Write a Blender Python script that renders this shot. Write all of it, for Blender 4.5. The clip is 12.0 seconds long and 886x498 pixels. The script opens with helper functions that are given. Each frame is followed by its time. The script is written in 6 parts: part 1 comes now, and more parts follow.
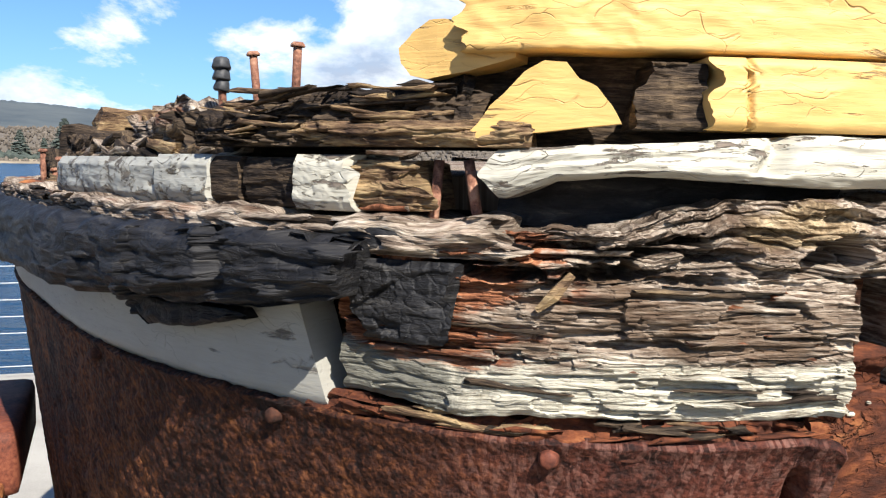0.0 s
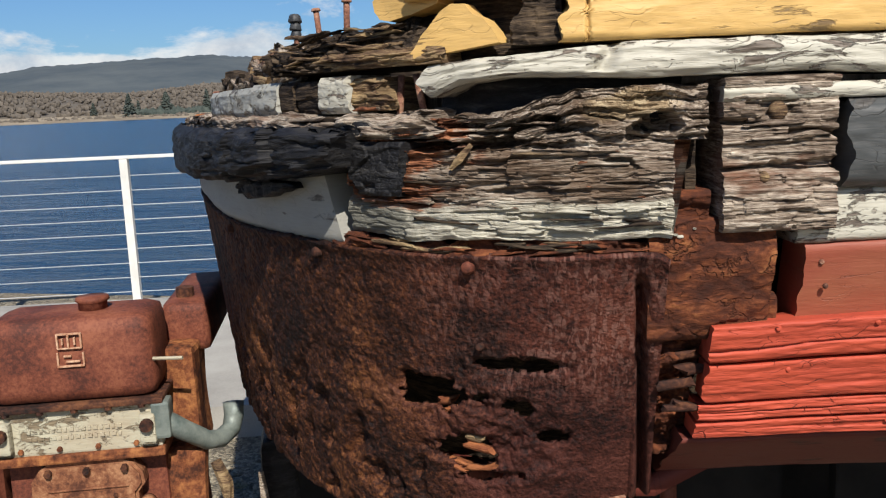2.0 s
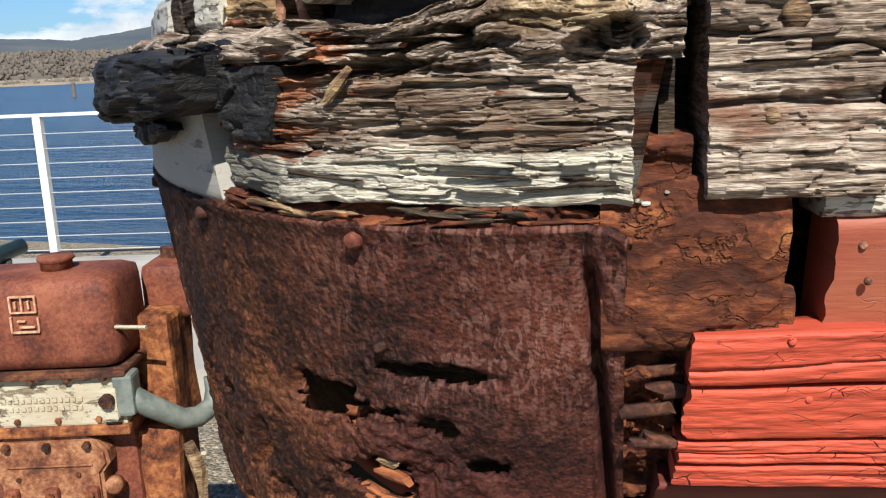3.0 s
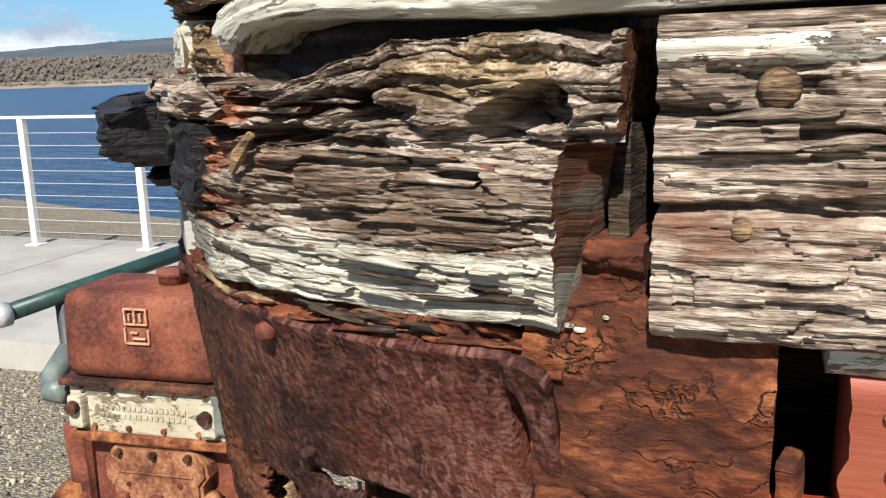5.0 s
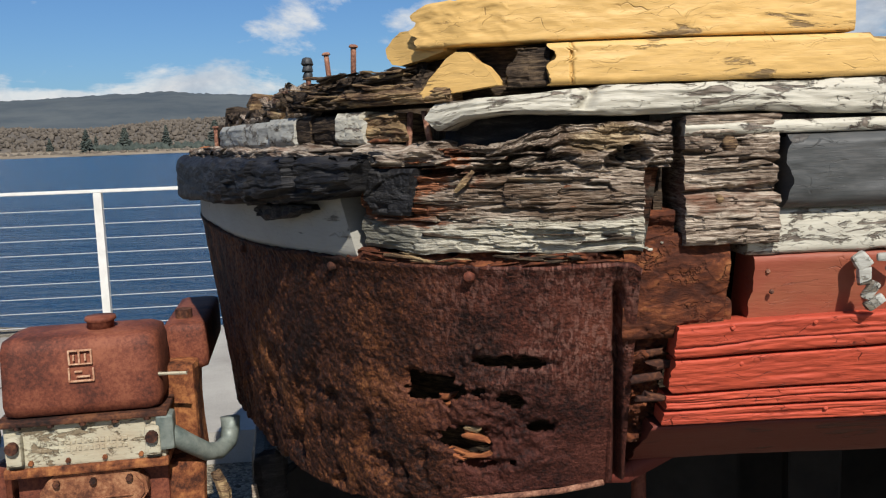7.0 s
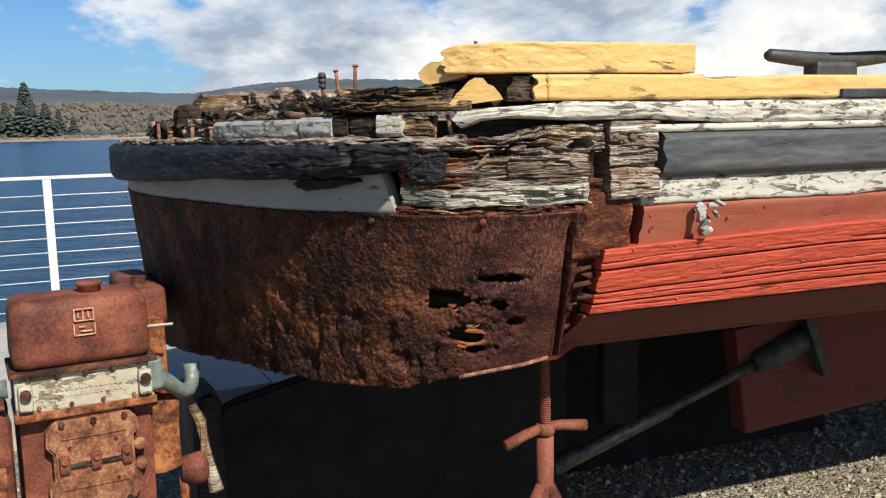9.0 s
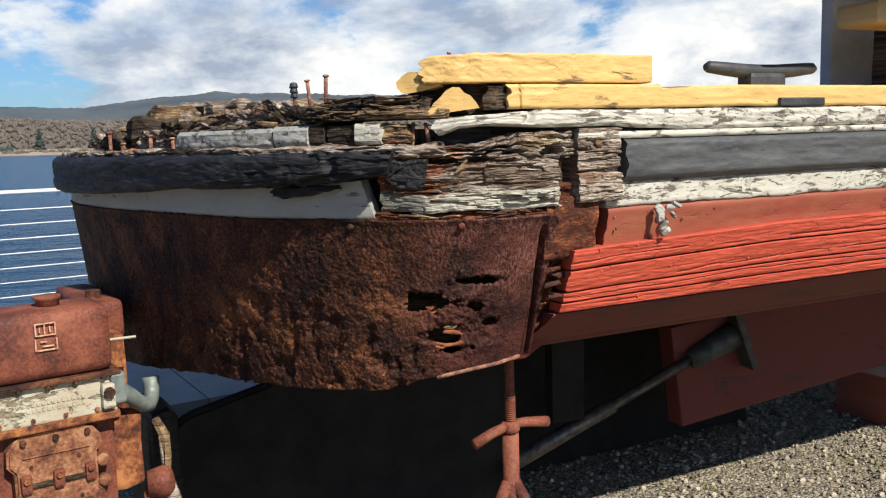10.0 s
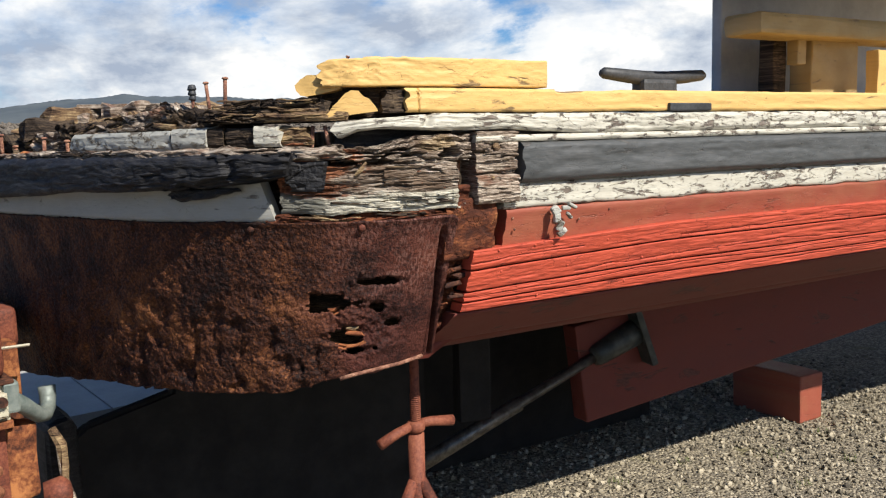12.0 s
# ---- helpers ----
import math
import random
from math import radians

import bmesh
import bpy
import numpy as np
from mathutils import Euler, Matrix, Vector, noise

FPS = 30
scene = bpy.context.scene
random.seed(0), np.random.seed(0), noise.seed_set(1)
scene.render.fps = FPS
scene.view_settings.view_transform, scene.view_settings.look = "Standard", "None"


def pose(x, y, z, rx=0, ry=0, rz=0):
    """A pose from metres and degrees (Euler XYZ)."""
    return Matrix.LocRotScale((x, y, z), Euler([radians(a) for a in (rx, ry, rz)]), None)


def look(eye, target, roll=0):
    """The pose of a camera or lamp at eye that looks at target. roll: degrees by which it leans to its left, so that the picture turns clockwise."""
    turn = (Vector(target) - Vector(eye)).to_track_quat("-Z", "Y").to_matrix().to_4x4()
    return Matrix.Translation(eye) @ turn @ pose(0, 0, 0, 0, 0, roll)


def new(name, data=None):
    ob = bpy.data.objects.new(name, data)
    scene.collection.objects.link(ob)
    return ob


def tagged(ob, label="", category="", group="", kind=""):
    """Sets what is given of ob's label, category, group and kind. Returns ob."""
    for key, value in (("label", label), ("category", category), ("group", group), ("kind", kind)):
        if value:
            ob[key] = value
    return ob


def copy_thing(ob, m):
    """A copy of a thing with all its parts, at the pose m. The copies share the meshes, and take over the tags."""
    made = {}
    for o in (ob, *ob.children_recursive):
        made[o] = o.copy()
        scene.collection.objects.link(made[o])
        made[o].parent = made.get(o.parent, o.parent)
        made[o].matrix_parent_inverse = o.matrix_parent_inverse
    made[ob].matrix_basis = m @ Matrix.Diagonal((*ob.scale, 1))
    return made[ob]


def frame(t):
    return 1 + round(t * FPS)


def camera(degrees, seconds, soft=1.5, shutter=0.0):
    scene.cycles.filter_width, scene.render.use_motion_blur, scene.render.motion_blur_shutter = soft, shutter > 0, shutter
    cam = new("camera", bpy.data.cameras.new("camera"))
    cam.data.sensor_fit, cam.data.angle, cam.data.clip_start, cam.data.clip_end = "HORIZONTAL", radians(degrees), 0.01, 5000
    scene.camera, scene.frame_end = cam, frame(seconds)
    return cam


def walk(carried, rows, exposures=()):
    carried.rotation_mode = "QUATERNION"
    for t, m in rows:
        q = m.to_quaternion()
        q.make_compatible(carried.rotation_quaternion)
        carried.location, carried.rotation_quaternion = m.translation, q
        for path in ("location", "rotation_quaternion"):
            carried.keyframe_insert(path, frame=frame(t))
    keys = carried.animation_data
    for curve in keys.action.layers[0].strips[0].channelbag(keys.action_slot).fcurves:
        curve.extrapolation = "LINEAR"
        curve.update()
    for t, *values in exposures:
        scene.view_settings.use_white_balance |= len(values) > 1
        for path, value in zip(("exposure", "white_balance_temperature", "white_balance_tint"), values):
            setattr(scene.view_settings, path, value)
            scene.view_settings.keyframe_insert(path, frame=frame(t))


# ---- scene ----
cam = camera(54.0, 12.0, soft=1.2)
PATH = [
    (0, (-0.003, 0.028, 1.531), (0.01, 2.018, 1.338), 1.0),
    (0.5, (0.066, -0.175, 1.528), (-0.023, 1.812, 1.319), -0.8),
    (1, (0.147, -0.288, 1.527), (-0.071, 1.688, 1.305), -0.9),
    (1.5, (0.237, -0.316, 1.507), (-0.116, 1.633, 1.227), -1.2),
    (2, (0.306, -0.311, 1.501), (-0.169, 1.602, 1.166), -2.4),
    (2.5, (0.373, -0.183, 1.487), (-0.2, 1.699, 1.127), -2.3),
    (3, (0.427, 0.025, 1.451), (-0.278, 1.849, 1.032), -2.4),
    (3.2, (0.449, 0.086, 1.447), (-0.35, 1.866, 1.006), -3.1),
    (4.8, (0.571, 0.287, 1.447), (-0.629, 1.818, 0.983), -2.5),
    (5, (0.565, 0.268, 1.49), (-0.6, 1.842, 1.085), -1.8),
    (5.5, (0.538, 0.193, 1.521), (-0.456, 1.904, 1.228), -1.8),
    (6, (0.444, -0.011, 1.493), (-0.225, 1.849, 1.191), -2.3),
    (6.5, (0.354, -0.249, 1.487), (-0.158, 1.665, 1.216), -2.0),
    (6.7, (0.337, -0.349, 1.495), (-0.136, 1.578, 1.244), -2.0),
    (8.3, (-0.091, -0.992, 1.497), (-0.006, 0.985, 1.207), -1.0),
    (8.5, (-0.127, -1.056, 1.486), (-0.007, 0.917, 1.182), -1.0),
    (9, (-0.252, -1.152, 1.509), (0.015, 0.81, 1.231), -1.2),
    (9.5, (-0.381, -1.175, 1.51), (0.017, 0.767, 1.247), -1.9),
    (10, (-0.429, -1.184, 1.5), (0.055, 0.74, 1.247), -1.6),
    (10.5, (-0.414, -1.207, 1.503), (0.155, 0.692, 1.241), -1.7),
    (11, (-0.395, -1.228, 1.498), (0.237, 0.651, 1.235), -2.1),
    (11.5, (-0.401, -1.232, 1.499), (0.247, 0.642, 1.234), -2.0),
    (12, (-0.4, -1.222, 1.495), (0.266, 0.648, 1.247), -1.5),
]
walk(cam, [(t, look(eye, target, roll)) for t, eye, target, roll in PATH], [(0, 1.12), (0.5, 0.60), (1.0, 0.40), (1.5, 0.27), (2.0, 0.42), (2.5, 0.54), (3.2, 0.87), (4.8, 0.92), (5.0, 0.90), (5.5, 0.42), (6.0, 0.16), (6.7, 0.24), (8.5, 0.54), (10, 0.64), (12.0, 0.68)])

# ---- light: sun behind and to the right of the viewer, scattered spring clouds ----
SUN = Vector((0.315, -0.6465, 0.695)).normalized()
sun = new("sun", bpy.data.lights.new("sun", "SUN"))
sun.data.energy, sun.data.angle, sun.data.color = 5.0, radians(0.53), (1.0, 0.94, 0.85)
sun.matrix_world = look(SUN * 30, (0, 0, 0))

world = bpy.data.worlds.new("world")
scene.world = world
world.use_nodes = True
wt = world.node_tree
wt.nodes.clear()


def link(nt, a, b):
    nt.links.new(a, b)


def node(nt, kind, settings=None, **ins):
    """A node; ins are its inputs by name with blanks as underscores: values or sockets."""
    n = nt.nodes.new(kind)
    settings = settings or {}
    if "operation" in settings:
        n.operation = settings["operation"]
    if "use_clamp" in settings:
        n.use_clamp = settings["use_clamp"]
    if "feature" in settings:
        n.feature = settings["feature"]
    for k, v in ins.items():
        key = int(k[1:]) if k[0] == "i" and k[1:].isdigit() else k.replace("_", " ")
        if isinstance(v, bpy.types.NodeSocket):
            link(nt, v, n.inputs[key])
        else:
            n.inputs[key].default_value = v
    return n


def mathn(nt, op, a, b=0.0, c=0.0, clamp=False):
    return node(nt, "ShaderNodeMath", {"operation": op, "use_clamp": clamp}, i0=a, i1=b, i2=c).outputs[0]


def noise_of(nt, vec, scale, detail=4.0, rough=0.55, distortion=0.0):
    return node(nt, "ShaderNodeTexNoise", None, Vector=vec, Scale=scale, Detail=detail, Roughness=rough, Distortion=distortion).outputs["Fac"]


def voronoi_of(nt, vec, scale, feature="F1", out="Distance"):
    return node(nt, "ShaderNodeTexVoronoi", {"feature": feature}, Vector=vec, Scale=scale).outputs[out]


def stretch(nt, vec, x, y, z):
    return node(nt, "ShaderNodeMapping", None, Vector=vec, Scale=(x, y, z)).outputs[0]


def ramp(nt, fac, stops):
    n = node(nt, "ShaderNodeValToRGB", None, Fac=fac)
    e = n.color_ramp.elements
    while len(e) < len(stops):
        e.new(0.5)
    for el, (p, c) in zip(e, stops):
        el.position = p
        el.color = (*c, 1) if not isinstance(c, (int, float)) else (c, c, c, 1)
    return n.outputs["Color"]


def mix(nt, fac, a, b, mode="MIX"):
    n = nt.nodes.new("ShaderNodeMix")
    n.data_type, n.blend_type = "RGBA", mode
    for i, v in ((0, fac), (6, a), (7, b)):
        if isinstance(v, bpy.types.NodeSocket):
            link(nt, v, n.inputs[i])
        elif i == 0:
            n.inputs[i].default_value = v
        else:
            n.inputs[i].default_value = (*v, 1)
    return n.outputs[2]


# sky: clear blue, with clouds that grow denser towards +x
sky = node(wt, "ShaderNodeTexSky")
sky.sky_type, sky.sun_disc, sky.sun_elevation, sky.sun_rotation = "NISHITA", False, math.asin(SUN.z), math.atan2(SUN.x, SUN.y)
sky.altitude, sky.air_density, sky.dust_density, sky.ozone_density = 10.0, 1.0, 0.6, 2.0
way = node(wt, "ShaderNodeTexCoord").outputs["Generated"]
sep = node(wt, "ShaderNodeSeparateXYZ", None, Vector=way)
up = mathn(wt, "ADD", mathn(wt, "MAXIMUM", sep.outputs[2], 0.0), 0.16)
flat = node(wt, "ShaderNodeCombineXYZ", None, X=mathn(wt, "DIVIDE", sep.outputs[0], up), Y=mathn(wt, "DIVIDE", sep.outputs[1], up), Z=sep.outputs[2]).outputs[0]
big = noise_of(wt, stretch(wt, flat, 1.0, 0.55, 1.5), 0.75, 9.0, 0.62, 0.4)
puff = noise_of(wt, stretch(wt, way, 1.0, 1.0, 1.9), 4.6, 9.0, 0.58, 0.15)
cover = mathn(wt, "ADD", mathn(wt, "MULTIPLY", big, 0.45), mathn(wt, "MULTIPLY", puff, 0.55))
cover = mathn(wt, "ADD", cover, mathn(wt, "MULTIPLY", sep.outputs[0], 0.12))
cover = mathn(wt, "ADD", cover, mathn(wt, "MULTIPLY", mathn(wt, "SUBTRACT", 0.20, sep.outputs[2]), 0.60))
cloud = ramp(wt, cover, [(0.498, 0.0), (0.540, 0.75), (0.60, 1.0)])
shade = noise_of(wt, stretch(wt, way, 1.0, 1.0, 2.0), 5.5, 9.0, 0.6, 0.2)
grey = ramp(wt, shade, [(0.36, (4.6, 5.4, 6.8)), (0.46, (8.0, 8.6, 9.4)), (0.56, (12.0, 11.9, 11.6))])
sky_mix = mix(wt, cloud, mix(wt, 1.0, sky.outputs[0], (0.62, 0.92, 1.30), "MULTIPLY"), grey)
back = node(wt, "ShaderNodeBackground", None, Color=sky_mix, Strength=0.056)
link(wt, back.outputs[0], node(wt, "ShaderNodeOutputWorld").inputs[0])

# ---- materials ----


def material(name):
    m = bpy.data.materials.new(name)
    m.use_nodes = True
    nt = m.node_tree
    return m, nt, nt.nodes["Principled BSDF"]


def finish(nt, bsdf, colour, rough=0.8, height=None, strength=0.6, distance=0.004, metallic=0.0, spec=0.3):
    for key, v in (("Base Color", colour), ("Roughness", rough), ("Metallic", metallic), ("Specular IOR Level", spec)):
        if isinstance(v, bpy.types.NodeSocket):
            link(nt, v, bsdf.inputs[key])
        elif key == "Base Color":
            bsdf.inputs[key].default_value = (*v, 1)
        else:
            bsdf.inputs[key].default_value = v
    if height is not None:
        b = node(nt, "ShaderNodeBump", None, Strength=strength, Distance=distance, Height=height)
        link(nt, b.outputs[0], bsdf.inputs["Normal"])


def coords(nt, uv=False):
    return node(nt, "ShaderNodeTexCoord").outputs["UV" if uv else "Object"]


def rust(name, dark, mid, bright, grain=90.0, patch=9.0, rough=0.85, bump=0.7, spec=0.25):
    m, nt, b = material(name)
    c = coords(nt)
    a = noise_of(nt, c, patch, 6, 0.65, 0.3)
    g = noise_of(nt, c, grain, 5, 0.7)
    p = voronoi_of(nt, c, grain * 1.1)
    f = mathn(nt, "ADD", mathn(nt, "MULTIPLY", a, 0.62), mathn(nt, "MULTIPLY", g, 0.42))
    col = ramp(nt, f, [(0.42, dark), (0.52, mid), (0.63, bright)])
    h = mathn(nt, "ADD", g, mathn(nt, "MULTIPLY", p, 0.35))
    finish(nt, b, col, rough, h, bump, 0.003, spec=spec)
    return m


def wood(name, stops, grain=(7.0, 160.0), bump=0.8, blotch=None, spec=0.2):
    """Bare wood with grain along U."""
    m, nt, b = material(name)
    c = coords(nt, True)
    g = noise_of(nt, stretch(nt, c, grain[0], grain[1], 1), 1.0, 6, 0.65, 0.6)
    w = noise_of(nt, stretch(nt, c, 9, 22, 1), 1.0, 6, 0.66, 0.5)
    fine = noise_of(nt, stretch(nt, c, grain[0] * 6, grain[1] * 2.6, 1), 1.0, 4, 0.65, 0.4)
    f = mathn(nt, "ADD", mathn(nt, "MULTIPLY", fine, 0.34), mathn(nt, "ADD", mathn(nt, "MULTIPLY", g, 0.34), mathn(nt, "MULTIPLY", w, 0.34)))
    col = ramp(nt, f, stops)
    if blotch:
        k = ramp(nt, noise_of(nt, stretch(nt, c, 6, 11, 1), 1.0, 5, 0.65), [(0.54, 0.0), (0.66, 1.0)])
        col = mix(nt, mathn(nt, "MULTIPLY", k, 0.75), col, blotch)
    finish(nt, b, col, 0.85, mathn(nt, "ADD", fine, mathn(nt, "MULTIPLY", g, 0.8)), bump, 0.005, spec=spec)
    return m


def paint(name, tint, under, worn=0.42, scale=(9.0, 40.0), grime=(0.3, 0.26, 0.2), rough=0.55, bump=0.6, crack=0.9, chips=0.0):
    """Old paint on wood, cracked along the grain and flaked down to the wood where the noise falls below worn."""
    m, nt, b = material(name)
    c = coords(nt, True)
    a = noise_of(nt, stretch(nt, c, scale[0], scale[1], 1), 1.0, 7, 0.68, 0.7)
    fine = noise_of(nt, stretch(nt, c, 30, 240, 1), 1.0, 4, 0.6, 0.4)
    stain = noise_of(nt, stretch(nt, c, 6, 9, 1), 1.0, 5, 0.6)
    net = voronoi_of(nt, stretch(nt, node(nt, "ShaderNodeVectorMath", {"operation": "ADD"}, i0=c, i1=node(nt, "ShaderNodeVectorMath", {"operation": "SCALE"}, i0=node(nt, "ShaderNodeTexNoise", None, Vector=c, Scale=22.0).outputs["Color"], Scale=0.05).outputs[0]).outputs[0], 16, 75, 1), 1.0, "DISTANCE_TO_EDGE")
    line = mathn(nt, "MULTIPLY", ramp(nt, net, [(0.0, 1.0), (0.016, 0.0)]), ramp(nt, noise_of(nt, stretch(nt, c, 14, 30, 1), 1.0, 4, 0.6), [(0.50, 0.0), (0.60, 1.0)]))
    a = mathn(nt, "ADD", a, mathn(nt, "MULTIPLY", mathn(nt, "SUBTRACT", stain, 0.5), 0.40))
    gone = ramp(nt, a, [(worn - 0.025, 1.0), (worn + 0.02, 0.0)])
    if chips:
        spots = noise_of(nt, stretch(nt, c, 55, 120, 1), 1.0, 4, 0.6, 0.5)
        spots = mathn(nt, "ADD", spots, mathn(nt, "MULTIPLY", mathn(nt, "SUBTRACT", stain, 0.5), -0.35))
        gone = mathn(nt, "MAXIMUM", gone, mathn(nt, "MULTIPLY", ramp(nt, spots, [(0.62, 0.0), (0.66, 1.0)]), chips))
    col = mix(nt, mathn(nt, "MULTIPLY", ramp(nt, stain, [(0.45, 0.0), (0.75, 1.0)]), 0.5), tint, grime)
    col = mix(nt, mathn(nt, "MULTIPLY", ramp(nt, fine, [(0.35, 1.0), (0.55, 0.0)]), 0.22), col, under[1])
    bare = ramp(nt, fine, [(0.3, under[0]), (0.7, under[1])])
    col = mix(nt, mathn(nt, "MULTIPLY", line, 0.55 * crack), col, under[0])
    col = mix(nt, gone, col, bare)
    h = mathn(nt, "SUBTRACT", mathn(nt, "MULTIPLY", fine, 0.35), mathn(nt, "ADD", mathn(nt, "MULTIPLY", gone, 0.8), mathn(nt, "MULTIPLY", line, 0.5)))
    finish(nt, b, col, rough, h, bump, 0.003, spec=0.3)
    return m


GREY_WOOD = [(0.41, (0.022, 0.016, 0.012)), (0.48, (0.140, 0.102, 0.075)), (0.55, (0.37, 0.305, 0.24)), (0.64, (0.60, 0.53, 0.44))]
M_RUST = rust("dark_rust", (0.012, 0.007, 0.006), (0.055, 0.021, 0.013), (0.15, 0.06, 0.027))
def plate_material():
    """Rusted plate: granular crust, orange aft, run-down grey specks forward."""
    m, nt, b = material("plate_rust")
    c = coords(nt)
    sx = node(nt, "ShaderNodeSeparateXYZ", None, Vector=c).outputs[0]
    a = noise_of(nt, c, 7.0, 7, 0.65, 0.4)
    g = noise_of(nt, c, 150.0, 5, 0.7)
    grit = voronoi_of(nt, c, 210.0)
    f = mathn(nt, "ADD", mathn(nt, "MULTIPLY", a, 0.5), mathn(nt, "MULTIPLY", g, 0.52))
    aft = ramp(nt, mathn(nt, "ADD", sx, mathn(nt, "MULTIPLY", a, 0.5)), [(0.20, 1.0), (0.36, 0.0)])
    warm = ramp(nt, f, [(0.42, (0.006, 0.0025, 0.002)), (0.50, (0.036, 0.0115, 0.006)), (0.57, (0.106, 0.037, 0.0135)), (0.66, (0.215, 0.088, 0.030))])
    cold = ramp(nt, f, [(0.42, (0.016, 0.006, 0.005)), (0.52, (0.072, 0.021, 0.0135)), (0.64, (0.150, 0.048, 0.030))])
    runs = noise_of(nt, stretch(nt, coords(nt, True), 150, 62, 1), 1.0, 3, 0.55, 0.6)
    specks = mathn(nt, "MULTIPLY", ramp(nt, runs, [(0.50, 0.0), (0.56, 1.0)]), ramp(nt, noise_of(nt, c, 9.0, 4, 0.6), [(0.34, 0.0), (0.52, 1.0)]))
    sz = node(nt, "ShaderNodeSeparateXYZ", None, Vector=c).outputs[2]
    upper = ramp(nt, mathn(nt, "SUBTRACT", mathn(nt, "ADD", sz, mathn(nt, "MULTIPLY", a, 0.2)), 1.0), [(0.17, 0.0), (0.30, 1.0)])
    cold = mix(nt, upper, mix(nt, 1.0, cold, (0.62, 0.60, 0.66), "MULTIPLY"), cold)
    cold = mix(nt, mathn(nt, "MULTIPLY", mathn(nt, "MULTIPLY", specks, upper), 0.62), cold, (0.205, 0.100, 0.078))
    col = mix(nt, aft, cold, warm)
    crust = voronoi_of(nt, c, 95.0)
    h = mathn(nt, "ADD", mathn(nt, "MULTIPLY", g, 0.8), mathn(nt, "ADD", mathn(nt, "MULTIPLY", grit, -0.35), mathn(nt, "MULTIPLY", mathn(nt, "MULTIPLY", crust, aft), -0.9)))
    finish(nt, b, col, 0.72, h, 0.9, 0.004, spec=0.2)
    return m


M_PLATE = plate_material()
M_RUST_ORANGE = rust("orange_rust", (0.040, 0.014, 0.008), (0.160, 0.052, 0.021), (0.336, 0.136, 0.048), 70, 14)
M_RUST_ENGINE = rust("engine_rust", (0.060, 0.020, 0.014), (0.143, 0.042, 0.024), (0.218, 0.075, 0.041), 120, 8, 0.7, 0.3)
def rust_wood():
    """Timber soaked with rust: dark cracks, orange crust."""
    m, nt, b = material("rust_stained_wood")
    c = coords(nt, True)
    a = noise_of(nt, stretch(nt, c, 16, 26, 1), 1.0, 8, 0.68, 0.8)
    g = noise_of(nt, stretch(nt, c, 60, 150, 1), 1.0, 5, 0.7)
    bent = node(nt, "ShaderNodeVectorMath", {"operation": "ADD"}, i0=c, i1=node(nt, "ShaderNodeVectorMath", {"operation": "SCALE"}, i0=node(nt, "ShaderNodeTexNoise", None, Vector=c, Scale=24.0, Detail=5.0).outputs["Color"], Scale=0.11).outputs[0]).outputs[0]
    crack = mathn(nt, "MULTIPLY", ramp(nt, voronoi_of(nt, stretch(nt, bent, 11, 30, 1), 1.0, "DISTANCE_TO_EDGE"), [(0.0, 1.0), (0.03, 0.0)]), ramp(nt, a, [(0.45, 0.0), (0.55, 1.0)]))
    f = mathn(nt, "ADD", mathn(nt, "MULTIPLY", a, 0.65), mathn(nt, "MULTIPLY", g, 0.38))
    col = ramp(nt, f, [(0.36, (0.028, 0.012, 0.009)), (0.48, (0.062, 0.020, 0.011)), (0.57, (0.135, 0.042, 0.018)), (0.68, (0.27, 0.105, 0.04))])
    col = mix(nt, mathn(nt, "MULTIPLY", crack, 0.45), col, (0.02, 0.010, 0.008))
    finish(nt, b, col, 0.9, mathn(nt, "SUBTRACT", f, mathn(nt, "MULTIPLY", crack, 0.6)), 1.0, 0.006, spec=0.2)
    return m


M_RUST_WOOD = rust_wood()
M_RUST_WOOD_GRAIN = wood("rust_grained_wood", [(0.36, (0.035, 0.012, 0.008)), (0.47, (0.16, 0.05, 0.022)), (0.6, (0.33, 0.12, 0.045)), (0.74, (0.48, 0.22, 0.09))], (6, 60))
def char_material():
    """Tarred, charred timber with an alligator-skin surface."""
    m, nt, b = material("black_tarred_wood")
    c = coords(nt, True)
    g = noise_of(nt, stretch(nt, c, 16, 80, 1), 1.0, 6, 0.7, 0.5)
    bent = node(nt, "ShaderNodeVectorMath", {"operation": "ADD"}, i0=c, i1=node(nt, "ShaderNodeVectorMath", {"operation": "SCALE"}, i0=node(nt, "ShaderNodeTexNoise", None, Vector=c, Scale=40.0, Detail=4.0).outputs["Color"], Scale=0.02).outputs[0]).outputs[0]
    net = ramp(nt, voronoi_of(nt, stretch(nt, bent, 60, 70, 1), 1.0, "DISTANCE_TO_EDGE"), [(0.0, 0.0), (0.10, 1.0)])
    col = ramp(nt, g, [(0.40, (0.005, 0.005, 0.006)), (0.52, (0.013, 0.013, 0.015)), (0.62, (0.030, 0.029, 0.029)), (0.70, (0.075, 0.065, 0.056))])
    finish(nt, b, col, 0.62, mathn(nt, "ADD", mathn(nt, "MULTIPLY", net, 0.10), g), 1.0, 0.005, spec=0.3)
    return m


